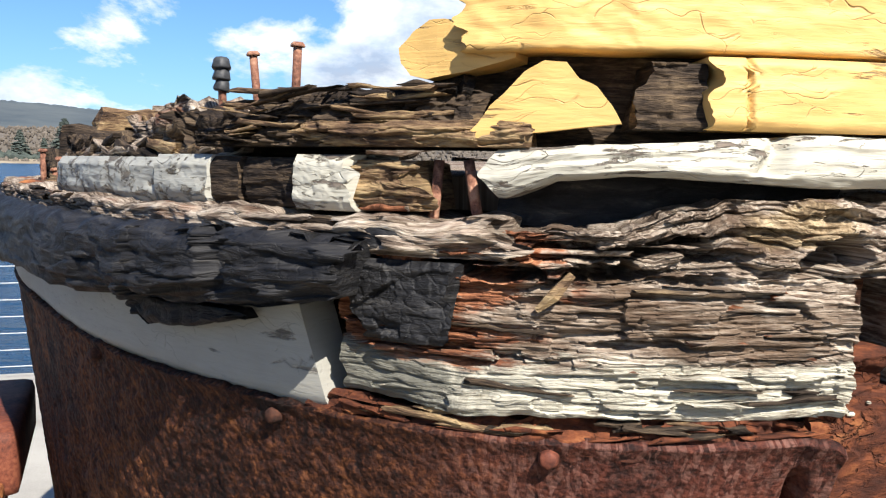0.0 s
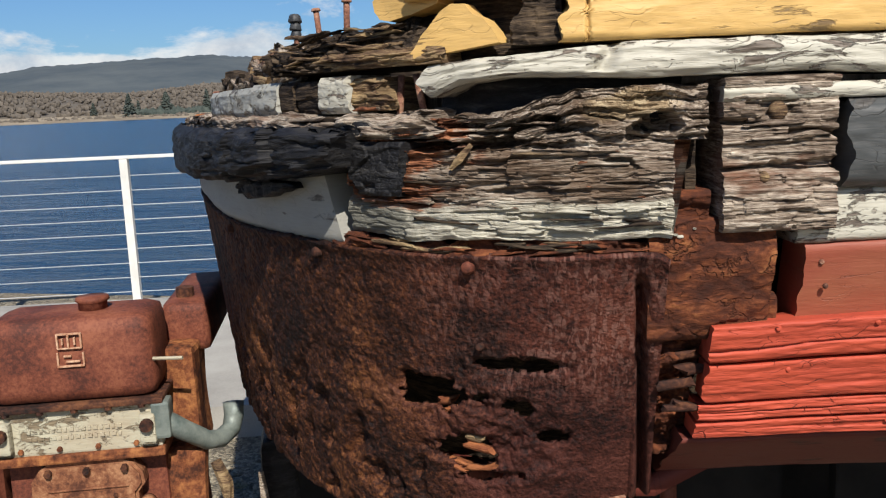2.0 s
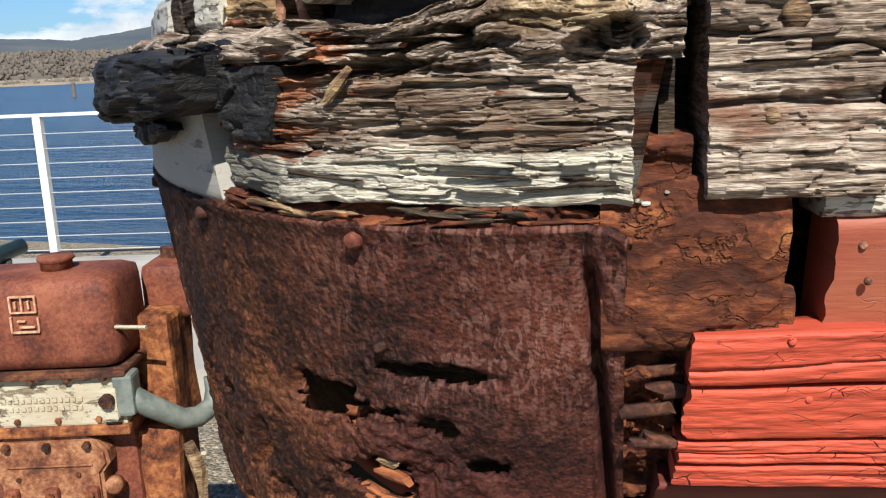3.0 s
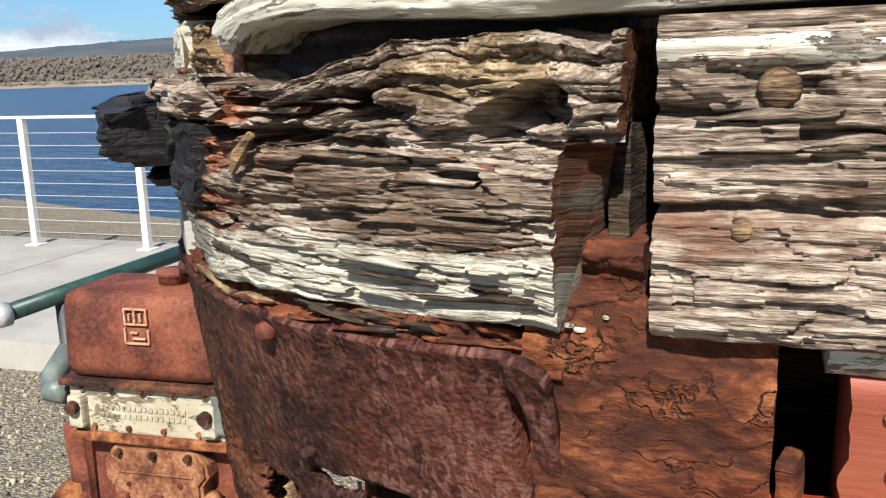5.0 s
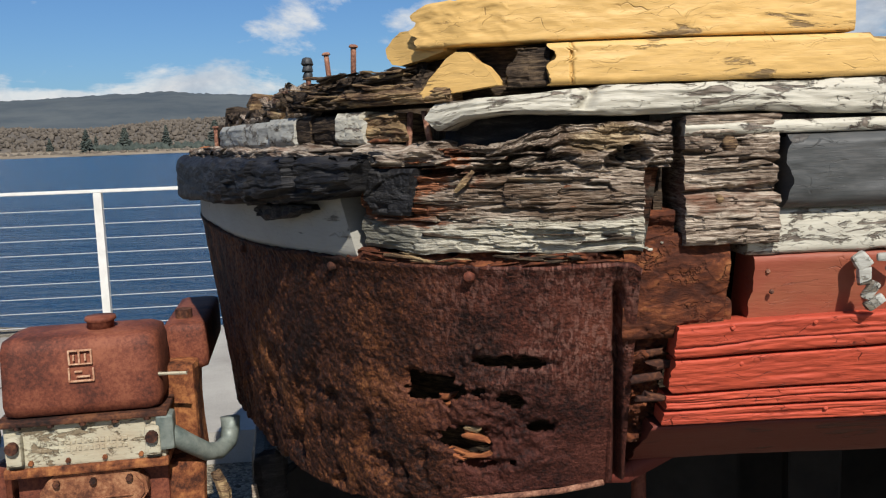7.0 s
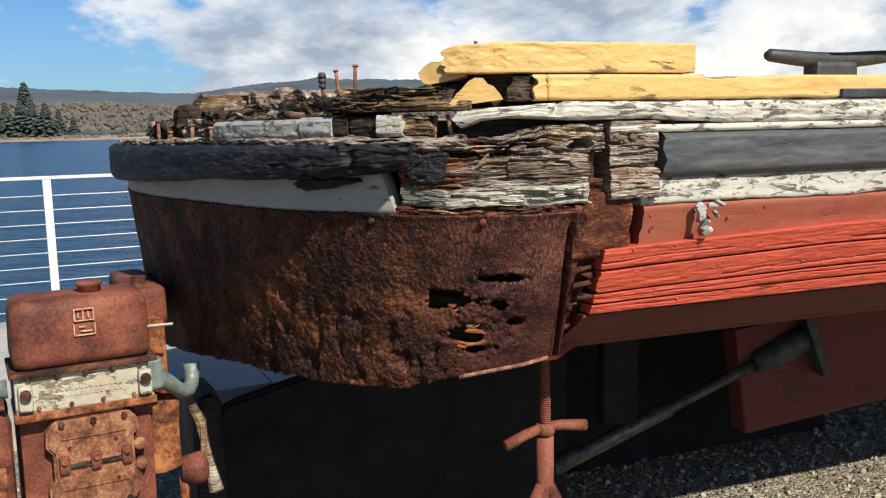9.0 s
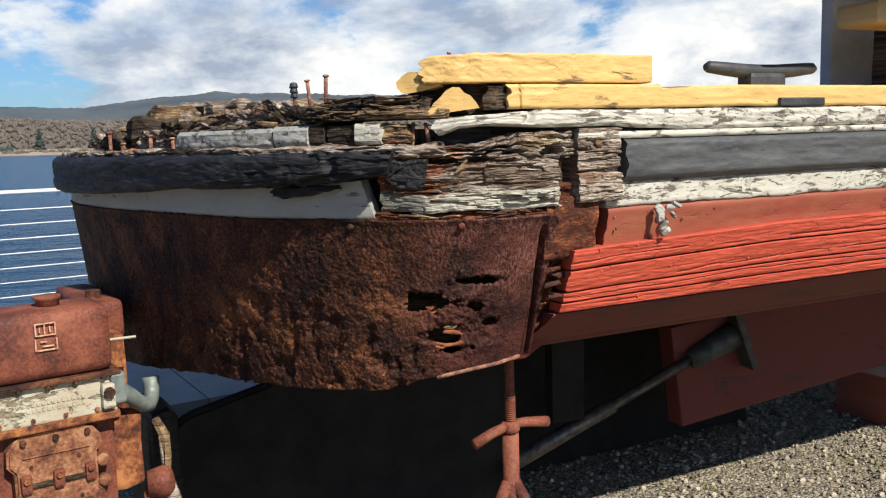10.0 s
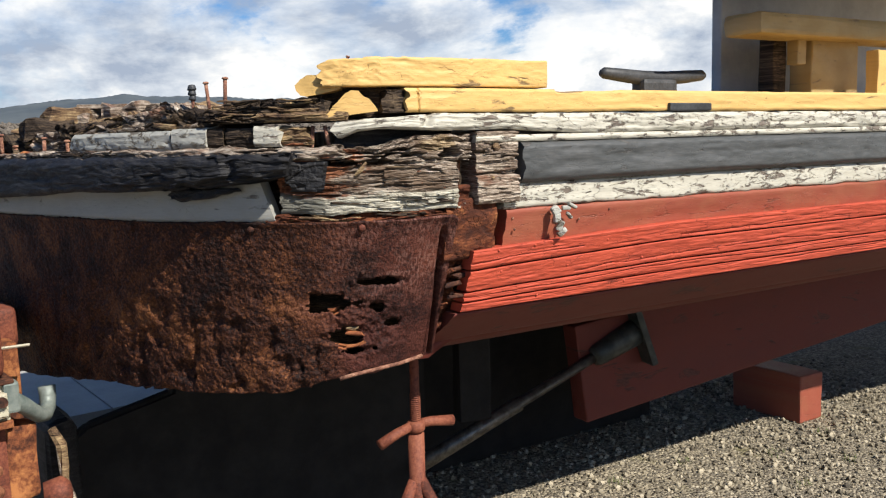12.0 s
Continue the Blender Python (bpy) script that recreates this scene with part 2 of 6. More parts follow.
M_CHAR = char_material()
M_DARK = wood("dark_rotten_wood", [(0.42, (0.007, 0.005, 0.004)), (0.5, (0.030, 0.021, 0.015)), (0.58, (0.093, 0.065, 0.041)), (0.68, (0.238, 0.170, 0.098))], (8, 110), 0.9)
M_TAN = wood("tan_splintered_wood", [(0.42, (0.032, 0.019, 0.013)), (0.49, (0.136, 0.084, 0.048)), (0.56, (0.288, 0.200, 0.104)), (0.66, (0.440, 0.344, 0.200))], (8, 120), 0.9)
M_WHITE = paint("white_flaking_paint", (0.455, 0.435, 0.362), ((0.046, 0.034, 0.027), (0.230, 0.191, 0.153)), 0.425, (17.0, 60.0), (0.352, 0.329, 0.275), bump=1.0, chips=0.55)
M_GRIMY = paint("grimy_white_paint", (0.36, 0.355, 0.315), ((0.05, 0.04, 0.03), (0.20, 0.17, 0.13)), 0.42, (20.0, 40.0), (0.17, 0.165, 0.145), bump=1.0, chips=0.7)
M_BAND = paint("off_white_paint", (0.300, 0.294, 0.262), ((0.055, 0.047, 0.039), (0.218, 0.203, 0.179)), 0.37, (9, 24), (0.203, 0.195, 0.172), crack=0.6)
M_YELLOW = paint("yellow_paint", (0.575, 0.365, 0.125), ((0.082, 0.049, 0.025), (0.344, 0.230, 0.098)), 0.36, (6, 34), (0.508, 0.328, 0.123), crack=0.9)
M_RED = paint("bright_red_paint", (0.435, 0.067, 0.033), ((0.082, 0.016, 0.012), (0.279, 0.049, 0.033)), 0.30, (5, 60), (0.328, 0.049, 0.033), 0.65, 1.2, 1.6)
# worn red bottom paint, darkened so its colour carries the under-hull shade
M_RED_SHADED = paint("shaded_red_bottom_paint", (0.12, 0.025, 0.017), ((0.03, 0.012, 0.01), (0.12, 0.04, 0.03)), 0.38, (4, 14), (0.09, 0.024, 0.018), 0.7)
M_RED_OLD = paint("faded_red_paint", (0.240, 0.060, 0.036), ((0.096, 0.024, 0.016), (0.288, 0.096, 0.048)), 0.36, (4, 20), (0.288, 0.128, 0.064), crack=0.5)
M_BLACK = paint("faded_black_paint", (0.054, 0.058, 0.059), ((0.018, 0.016, 0.014), (0.144, 0.135, 0.126)), 0.34, (7, 30), (0.099, 0.099, 0.099), crack=0.6)


def timber_material():
    """Weathered grey timber: pale heartwood round a knot, orange rot patches, tar at the aft end and a strip of white paint left along its foot (V is height)."""
    m, nt, b = material("weathered_timber")
    c = coords(nt, True)
    s = node(nt, "ShaderNodeSeparateXYZ", None, Vector=c)
    swirl = mathn(nt, "MULTIPLY", mathn(nt, "SUBTRACT", noise_of(nt, stretch(nt, c, 18, 22, 1), 1.0, 4, 0.6), 0.5), mathn(nt, "MULTIPLY", mathn(nt, "SUBTRACT", s.outputs[1], 1.432, clamp=True), 1.0))
    bent = node(nt, "ShaderNodeCombineXYZ", None, X=s.outputs[0], Y=mathn(nt, "ADD", s.outputs[1], swirl)).outputs[0]
    g = noise_of(nt, stretch(nt, bent, 8, 150, 1), 1.0, 6, 0.68, 0.8)
    w = noise_of(nt, stretch(nt, bent, 11, 30, 1), 1.0, 6, 0.68, 0.7)
    fine = noise_of(nt, stretch(nt, bent, 45, 420, 1), 1.0, 4, 0.65, 0.4)
    f = mathn(nt, "ADD", mathn(nt, "MULTIPLY", fine, 0.34), mathn(nt, "ADD", mathn(nt, "MULTIPLY", g, 0.34), mathn(nt, "MULTIPLY", w, 0.34)))
    col = ramp(nt, f, GREY_WOOD)
    rot = ramp(nt, mathn(nt, "ADD", noise_of(nt, stretch(nt, c, 9, 26, 1), 1.0, 5, 0.65), mathn(nt, "MULTIPLY", s.outputs[0], 1.9)), [(0.50, 0.0), (0.57, 1.0)])
    rusty = ramp(nt, f, [(0.42, (0.025, 0.010, 0.007)), (0.50, (0.135, 0.042, 0.017)), (0.57, (0.300, 0.098, 0.034)), (0.66, (0.40, 0.200, 0.095))])
    col = mix(nt, mathn(nt, "MULTIPLY", rot, 0.9), col, rusty)
    brown = ramp(nt, noise_of(nt, stretch(nt, c, 7, 16, 1), 1.0, 5, 0.65, 0.6), [(0.47, 0.0), (0.57, 1.0)])
    col = mix(nt, mathn(nt, "MULTIPLY", mathn(nt, "MULTIPLY", brown, mathn(nt, "SUBTRACT", 1.0, rot)), 0.68), col, mix(nt, g, (0.02, 0.012, 0.008), (0.20, 0.125, 0.075)))
    dx = mathn(nt, "DIVIDE", mathn(nt, "ADD", s.outputs[0], 0.195), 0.055)
    dz = mathn(nt, "DIVIDE", mathn(nt, "SUBTRACT", s.outputs[1], 1.488), 0.020)
    far_ = mathn(nt, "ADD", mathn(nt, "SQRT", mathn(nt, "ADD", mathn(nt, "MULTIPLY", dx, dx), mathn(nt, "MULTIPLY", dz, dz))), mathn(nt, "MULTIPLY", mathn(nt, "SUBTRACT", w, 0.5), 2.2))
    heart = ramp(nt, f, [(0.42, (0.06, 0.04, 0.022)), (0.50, (0.24, 0.17, 0.095)), (0.58, (0.46, 0.36, 0.22))])
    col = mix(nt, ramp(nt, far_, [(0.75, 0.85), (1.05, 0.0)]), col, heart)
    edge = mathn(nt, "ADD", s.outputs[1], mathn(nt, "MULTIPLY", mathn(nt, "SUBTRACT", noise_of(nt, stretch(nt, c, 9, 60, 1), 1.0, 6, 0.7), 0.5), 0.075))
    white = ramp(nt, mathn(nt, "SUBTRACT", edge, 1.30), [(0.076, 1.0), (0.083, 0.0)])
    pale = ramp(nt, noise_of(nt, stretch(nt, c, 16, 110, 1), 1.0, 6, 0.72), [(0.33, (0.09, 0.075, 0.06)), (0.40, (0.25, 0.22, 0.17)), (0.46, (0.47, 0.44, 0.355))])
    dirty = ramp(nt, mathn(nt, "ADD", s.outputs[0], mathn(nt, "MULTIPLY", mathn(nt, "SUBTRACT", noise_of(nt, c, 60.0, 5, 0.7), 0.5), 0.16)), [(0.055, 0.0), (0.09, 1.0)])
    pale = mix(nt, mathn(nt, "MULTIPLY", dirty, 0.88), pale, (0.12, 0.118, 0.098))
    col = mix(nt, white, col, pale)
    finish(nt, b, col, 0.85, mathn(nt, "ADD", fine, mathn(nt, "MULTIPLY", g, 0.8)), 1.0, 0.005, spec=0.2)
    return m


M_TIMBER = timber_material()
M_TIMBER_DRY = wood("grey_dry_timber", GREY_WOOD, (7, 150), 0.9, (0.16, 0.07, 0.04))
M_STEEL = rust("rusty_bolt", (0.05, 0.022, 0.016), (0.19, 0.085, 0.055), (0.36, 0.2, 0.13), 160, 30)
M_IRON_BLACK = rust("black_cast_iron", (0.018, 0.019, 0.02), (0.035, 0.037, 0.04), (0.06, 0.06, 0.062), 130, 12, 0.55, 0.25, 0.4)


def gravel_material():
    m, nt, b = material("gravel")
    c = coords(nt)
    v = node(nt, "ShaderNodeTexVoronoi", None, Vector=c, Scale=75.0)
    n = noise_of(nt, c, 1.6, 6, 0.6)
    moss = ramp(nt, noise_of(nt, c, 3.2, 6, 0.65), [(0.60, 0.0), (0.70, 1.0)])
    cell = node(nt, "ShaderNodeSeparateColor", None, Color=v.outputs["Color"])
    col = ramp(nt, cell.outputs[0], [(0.0, (0.075, 0.066, 0.053)), (0.5, (0.195, 0.167, 0.118)), (1.0, (0.40, 0.345, 0.245))])
    col = mix(nt, mathn(nt, "MULTIPLY", n, 0.5), col, (0.15, 0.132, 0.105))
    col = mix(nt, mathn(nt, "MULTIPLY", moss, 0.55), col, (0.14, 0.13, 0.045))
    h = mathn(nt, "SUBTRACT", 1.0, v.outputs["Distance"])
    finish(nt, b, col, 0.9, h, 1.0, 0.012, spec=0.2)
    return m


def concrete_material():
    m, nt, b = material("concrete")
    c = coords(nt)
    n = noise_of(nt, c, 2.2, 7, 0.65)
    g = noise_of(nt, c, 140, 3, 0.6)
    col = ramp(nt, mathn(nt, "ADD", mathn(nt, "MULTIPLY", n, 0.75), mathn(nt, "MULTIPLY", g, 0.25)), [(0.3, (0.23, 0.217, 0.195)), (0.6, (0.35, 0.335, 0.30))])
    finish(nt, b, col, 0.85, g, 0.3, 0.002)
    return m


def water_material():
    m, nt, b = material("bay_water")
    c = coords(nt)
    a = noise_of(nt, stretch(nt, c, 0.9, 2.2, 1), 1.3, 4, 0.6, 0.3)
    d = noise_of(nt, stretch(nt, c, 0.25, 0.7, 1), 1.0, 4, 0.55)
    h = mathn(nt, "ADD", mathn(nt, "MULTIPLY", a, 0.5), d)
    col = ramp(nt, noise_of(nt, stretch(nt, c, 0.01, 0.05, 1), 1.0, 4), [(0.35, (0.007, 0.026, 0.058)), (0.7, (0.014, 0.042, 0.085))])
    finish(nt, b, col, 0.20, h, 1.0, 0.55, spec=0.5)
    return m


def plain(name, c1, c2, scale, rough=0.7, bump=0.3, metallic=0.0):
    m, nt, b = material(name)
    c = coords(nt)
    n = noise_of(nt, c, scale, 6, 0.65)
    finish(nt, b, ramp(nt, n, [(0.35, c1), (0.65, c2)]), rough, noise_of(nt, c, scale * 6, 4, 0.6), bump, 0.002, metallic)
    return m


M_GRAVEL, M_CONCRETE, M_WATER = gravel_material(), concrete_material(), water_material()
M_RAIL = plain("white_rail_paint", (0.527, 0.518, 0.484), (0.629, 0.620, 0.586), 14, 0.45, 0.15)
M_CABLE = plain("steel_cable", (0.425, 0.425, 0.425), (0.561, 0.561, 0.561), 60, 0.35, 0.1, 0.3)
M_ALU = paint("weathered_aluminium", (0.41, 0.385, 0.29), ((0.10, 0.075, 0.05), (0.25, 0.20, 0.13)), 0.44, (16, 34), (0.25, 0.14, 0.07), 0.5, 0.8, 0.7, chips=0.5)
M_ENGINE_LOW = rust("engine_cover_rust", (0.075, 0.028, 0.016), (0.185, 0.072, 0.035), (0.33, 0.165, 0.085), 110, 16, 0.75, 0.5)
M_BADGE = plain("worn_badge", (0.30, 0.13, 0.07), (0.55, 0.36, 0.24), 90, 0.7, 0.3)
M_PIPE = plain("grey_green_pipe", (0.088, 0.112, 0.104), (0.208, 0.232, 0.208), 20, 0.5, 0.4, 0.2)
M_GREEN_PIPE = plain("dark_green_pipe", (0.012, 0.035, 0.030), (0.03, 0.065, 0.055), 18, 0.4, 0.2)
M_CABIN = plain("blue_grey_cabin_paint", (0.288, 0.304, 0.328), (0.400, 0.416, 0.440), 6, 0.6, 0.3)
# ridge colour lifted towards blue: aerial haze painted in
M_FAR_HAZED = plain("hazed_wooded_hill", (0.045, 0.060, 0.072), (0.080, 0.094, 0.100), 0.012, 1.0, 0.0)
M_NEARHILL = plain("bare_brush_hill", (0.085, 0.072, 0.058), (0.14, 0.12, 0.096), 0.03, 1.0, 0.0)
M_SHORE = plain("shore_bank", (0.16, 0.13, 0.09), (0.30, 0.25, 0.18), 0.05, 1.0, 0.0)
# needle green greyed and lightened, with distance haze in the colour
M_NEEDLE_HAZED = plain("hazed_conifer_needles", (0.030, 0.040, 0.036), (0.065, 0.078, 0.066), 0.4, 1.0, 0.0)
M_BRUSH = plain("bare_brush", (0.082, 0.069, 0.056), (0.135, 0.115, 0.094), 0.3, 1.0, 0.0)
# near-black colour that stands in for the deep shade under the hull
M_SHADE_BLACK = plain("under_hull_black", (0.004, 0.004, 0.004), (0.013, 0.012, 0.011), 9, 0.85, 0.4)
M_BARK = plain("bark", (0.06, 0.045, 0.03), (0.12, 0.09, 0.06), 2.0, 1.0, 0.0)

# ---- shapes ----


def hashed(ix, iy, seed):
    h = (ix * 374761393 + iy * 668265263 + seed * 974634777) & 0x7FFFFFFF
    h = ((h ^ (h >> 13)) * 1274126177) & 0x7FFFFFFF
    return ((h ^ (h >> 16)) & 0xFFFF) / 65535.0


def value_noise(x, y, seed=0):
    x, y = np.asarray(x, float), np.asarray(y, float)
    ix, iy = np.floor(x).astype(np.int64), np.floor(y).astype(np.int64)
    fx, fy = x - ix, y - iy
    fx, fy = fx * fx * (3 - 2 * fx), fy * fy * (3 - 2 * fy)
    a, b = hashed(ix, iy, seed), hashed(ix + 1, iy, seed)
    c, d = hashed(ix, iy + 1, seed), hashed(ix + 1, iy + 1, seed)
    return (a * (1 - fx) + b * fx) * (1 - fy) + (c * (1 - fx) + d * fx) * fy - 0.5


def fbm(x, y, seed=0, octaves=4):
    total, amp = 0.0, 1.0
    for k in range(octaves):
        total = total + amp * value_noise(x * 2 ** k, y * 2 ** k, seed + 17 * k)
        amp *= 0.5
    return total


# the plan of the hull at the top of the stern plate, from forward round the stern to the far side
PLAN = [(9.0, 2.35), (6.0, 1.85), (3.6, 1.44), (2.4, 1.165), (1.6, 0.99), (1.1, 0.88), (0.75, 0.80), (0.52, 0.752), (0.40, 0.719), (0.30, 0.699), (0.20, 0.687), (0.087, 0.690), (-0.03, 0.730), (-0.149, 0.800), (-0.28, 0.910), (-0.40, 1.040), (-0.50, 1.175), (-0.61, 1.345), (-0.735, 1.545), (-0.875, 1.838), (-0.935, 2.06), (-0.96, 2.30), (-0.93, 2.58), (-0.80, 2.90), (-0.55, 3.18), (-0.2, 3.38), (0.4, 3.6), (3.0, 4.2), (9.0, 4.9)]


def catmull(points, per=24):
    p = [Vector(a).to_3d() if len(a) == 2 else Vector(a) for a in points]
    out = []
    for i in range(len(p) - 1):
        p0, p1, p2, p3 = p[max(i - 1, 0)], p[i], p[i + 1], p[min(i + 2, len(p) - 1)]
        for k in range(per):
            t = k / per
            m1, m2 = (p2 - p0) * 0.5, (p3 - p1) * 0.5
            d = (p2 - p1).length
            m1 = m1.normalized() * min(m1.length, d) if m1.length else m1
            m2 = m2.normalized() * min(m2.length, d) if m2.length else m2
            out.append((2 * t ** 3 - 3 * t ** 2 + 1) * p1 + (t ** 3 - 2 * t ** 2 + t) * m1 + (-2 * t ** 3 + 3 * t ** 2) * p2 + (t ** 3 - t ** 2) * m2)
    out.append(p[-1])
    return out


_pts = np.array([v[:2] for v in catmull(PLAN)])
_len = np.concatenate(([0], np.cumsum(np.hypot(*np.diff(_pts, axis=0).T))))
_zero = _len[np.argmin(np.hypot(_pts[:, 0] - 0.087, _pts[:, 1] - 0.690))]
_len = _len - _zero
_tan = np.gradient(_pts, axis=0)
_tan = np.array([np.convolve(np.pad(_tan[:, k], 6, mode="edge"), np.ones(13) / 13, "valid") for k in (0, 1)]).T
_tan /= np.hypot(_tan[:, 0], _tan[:, 1])[:, None]


def plan(s):
    """Place and outward direction on the hull's plan, s metres aft of the second plate bolt (forward: negative)."""
    x, y = np.interp(s, _len, _pts[:, 0]), np.interp(s, _len, _pts[:, 1])
    tx, ty = np.interp(s, _len, _tan[:, 0]), np.interp(s, _len, _tan[:, 1])
    n = np.hypot(tx, ty)
    return x, y, -ty / n, tx / n


def at_x(x):
    """The s at which the near side of the plan has this x."""
    k = np.argmin(np.abs(_pts[:, 0] - x) + 10 * (_len > _len[np.argmin(_pts[:, 0])]))
    return float(_len[k])


def mesh_object(name, verts, faces, mat, parent=None, uvs=None, smooth=True, label=""):
    me = bpy.data.meshes.new(name)
    me.from_pydata([tuple(v) for v in verts], [], faces)
    if uvs is not None:
        layer = me.uv_layers.new(name="UVMap")
        idx = np.empty(len(me.loops), dtype=np.int32)
        me.loops.foreach_get("vertex_index", idx)
        layer.data.foreach_set("uv", np.asarray(uvs, dtype=np.float32)[idx].ravel())
    me.materials.append(mat)
    if smooth:
        me.polygons.foreach_set("use_smooth", [True] * len(me.polygons))
    me.update()
    ob = new(name, me)
    if parent:
        ob.parent = parent
    if label:
        ob["label"] = label
    return ob


def part(name, bm, mat, parent=None, label="", smooth=False):
    """Links a bmesh as one mesh object under a thing."""
    me = bpy.data.meshes.new(name)
    bmesh.ops.recalc_face_normals(bm, faces=bm.faces)
    uv = bm.loops.layers.uv.verify()
    for f in bm.faces:
        n = f.normal
        for lp in f.loops:
            c = lp.vert.co
            lp[uv].uv = (c.x + 0.3 * c.y, c.z) if abs(n.z) < 0.7 else (c.x, c.y)
        f.smooth = smooth
    bm.to_mesh(me)
    bm.free()
    me.materials.append(mat)
    ob = new(name, me)
    if parent:
        ob.parent = parent
    if label:
        ob["label"] = label
    return ob


def thing(name, label, category, m=None, group="", kind=""):
    ob = new(name)
    if m is not None:
        ob.matrix_world = m
    return tagged(ob, label, category, group, kind)


def rough_box(size, centre, bevel=0.006, cuts=0, noise_amp=0.0, seed=0, turn=None):
    bm = bmesh.new()
    bmesh.ops.create_cube(bm, size=1.0)
    bmesh.ops.scale(bm, vec=size, verts=bm.verts)
    if bevel:
        bmesh.ops.bevel(bm, geom=bm.edges[:], offset=bevel, segments=2, affect="EDGES", profile=0.6)
    if cuts:
        bmesh.ops.subdivide_edges(bm, edges=[e for e in bm.edges if e.calc_length() > bevel * 3], cuts=cuts, use_grid_fill=True)
    if noise_amp:
        for v in bm.verts:
            v.co += noise_amp * noise.noise_vector(v.co * 22 + Vector((seed * 3.1, seed, 0)))
    if turn is not None:
        bmesh.ops.transform(bm, matrix=turn, verts=bm.verts)
    bmesh.ops.translate(bm, vec=centre, verts=bm.verts)
    return bm


def tube(points, radius, sides=10, taper=None):
    """A round bar along a line of points."""
    bm = bmesh.new()
    pts = [Vector(p) for p in points]
    rings = []
    for i, p in enumerate(pts):
        d = (pts[min(i + 1, len(pts) - 1)] - pts[max(i - 1, 0)]).normalized()
        q = d.to_track_quat("Z", "Y")
        r = radius if taper is None else radius * taper[i]
        rings.append([bm.verts.new(p + q @ Vector((r * math.cos(a), r * math.sin(a), 0))) for a in (2 * math.pi * k / sides for k in range(sides))])
    for a, b in zip(rings, rings[1:]):
        for k in range(sides):
            bm.faces.new((a[k], a[(k + 1) % sides], b[(k + 1) % sides], b[k]))
    bm.faces.new(rings[0][::-1])
    bm.faces.new(rings[-1])
    return bm


def joined(*bms):
    out = bmesh.new()
    for b in bms:
        me = bpy.data.meshes.new("tmp")
        b.to_mesh(me)
        b.free()
        out.from_mesh(me)
        bpy.data.meshes.remove(me)
    return out


def beam(name, s0, s1, z0, z1, out, depth, mat, parent, ns=60, nz=16, relief=None, lean=0.0, end0=None, end1=None, top=None, foot=None, label="", round_edge=0.006, nt=4, hold=1):
    """A timber that follows the plan from s0 to s1 and from z0 to z1; its outer face stands `out` outside the plan.
    relief(s, z) moves the outer and top faces outwards; end0, end1(z) shift its ends; top, foot(s) shift its upper and lower edges."""
    h = z1 - z0
    prof = []
    for k in range(nz + 1):
        f = k / nz
        e = min(f, 1 - f) * h
        prof.append((0.0 if e > round_edge else -(round_edge - e) * 0.7, f, 0))
    for k in range(1, nt + 1):
        prof.append((-depth * k / nt, 1.0, 1))
    prof.append((-depth, 0.0, 2))
    for k in range(nt - 1, 0, -1):
        prof.append((-depth * k / nt, 0.0, 3))
    o, f, kind = (np.array(c) for c in zip(*prof))
    u = np.linspace(0, 1, ns + 1)[:, None]
    if s0 < -5 and s1 > -2:
        u = 1 - (1 - u) ** 2.6
    z_nom = z0 + f * h
    a = s0 + (end0(z_nom) if end0 else 0.0)
    b = s1 + (end1(z_nom) if end1 else 0.0)
    s = a + (b - a) * u + 0 * z_nom
    z = np.repeat(z_nom[None, :], ns + 1, 0)
    if top:
        z = z + top(s) * f ** hold
    if foot:
        z = z + foot(s) * (1 - f) ** hold
    offs = out + o[None, :] + (lean(s) if callable(lean) else lean) * np.minimum(z - 1.31, 0)
    if relief:
        r = relief(s, z_nom[None, :] + 0 * s)
        offs = offs + np.where(kind == 0, r, 0.0)
        z = z + np.where(kind == 1, 0.5 * relief(s, z1 - o[None, :] + 0 * s), 0.0)
    x, y, nx, ny = plan(s)
    v = np.stack((x + nx * offs, y + ny * offs, z), -1)
    m = len(prof)
    vv = z_nom[None, :] + 0 * s
    vv = np.where(kind == 1, z1 - o, vv)
    vv = np.where(kind == 3, z0 + o, vv)
    uvs = np.stack((s, vv), -1).reshape(-1, 2)
    verts = v.reshape(-1, 3)
    i, j = np.meshgrid(np.arange(ns), np.arange(m), indexing="ij")
    q = np.stack((i * m + j, i * m + (j + 1) % m, (i + 1) * m + (j + 1) % m, (i + 1) * m + j), -1).reshape(-1, 4)
    faces = q.tolist()
    n0 = len(verts)
    caps, cap_uv = [], []
    for row, flip in ((0, False), (ns, True)):
        ring = v[row]
        caps.append(ring)
        cap_uv.append(np.stack((ring[:, 0] * 0.2 + offs[row] * 1.0, ring[:, 2]), -1))
        idx = list(range(n0, n0 + m))
        # strips between the outer face and the points opposite it
        faces.append(idx if flip else idx[::-1])
        n0 += m
    verts = np.concatenate([verts] + caps)
    uvs = np.concatenate([uvs] + cap_uv)
    return mesh_object(name, verts, faces, mat, parent, uvs, True, label)


def ragged(amount, freq, seed):
    return lambda z: amount * 2 * fbm(z * freq, z * 0 + 0.5, seed, 4)


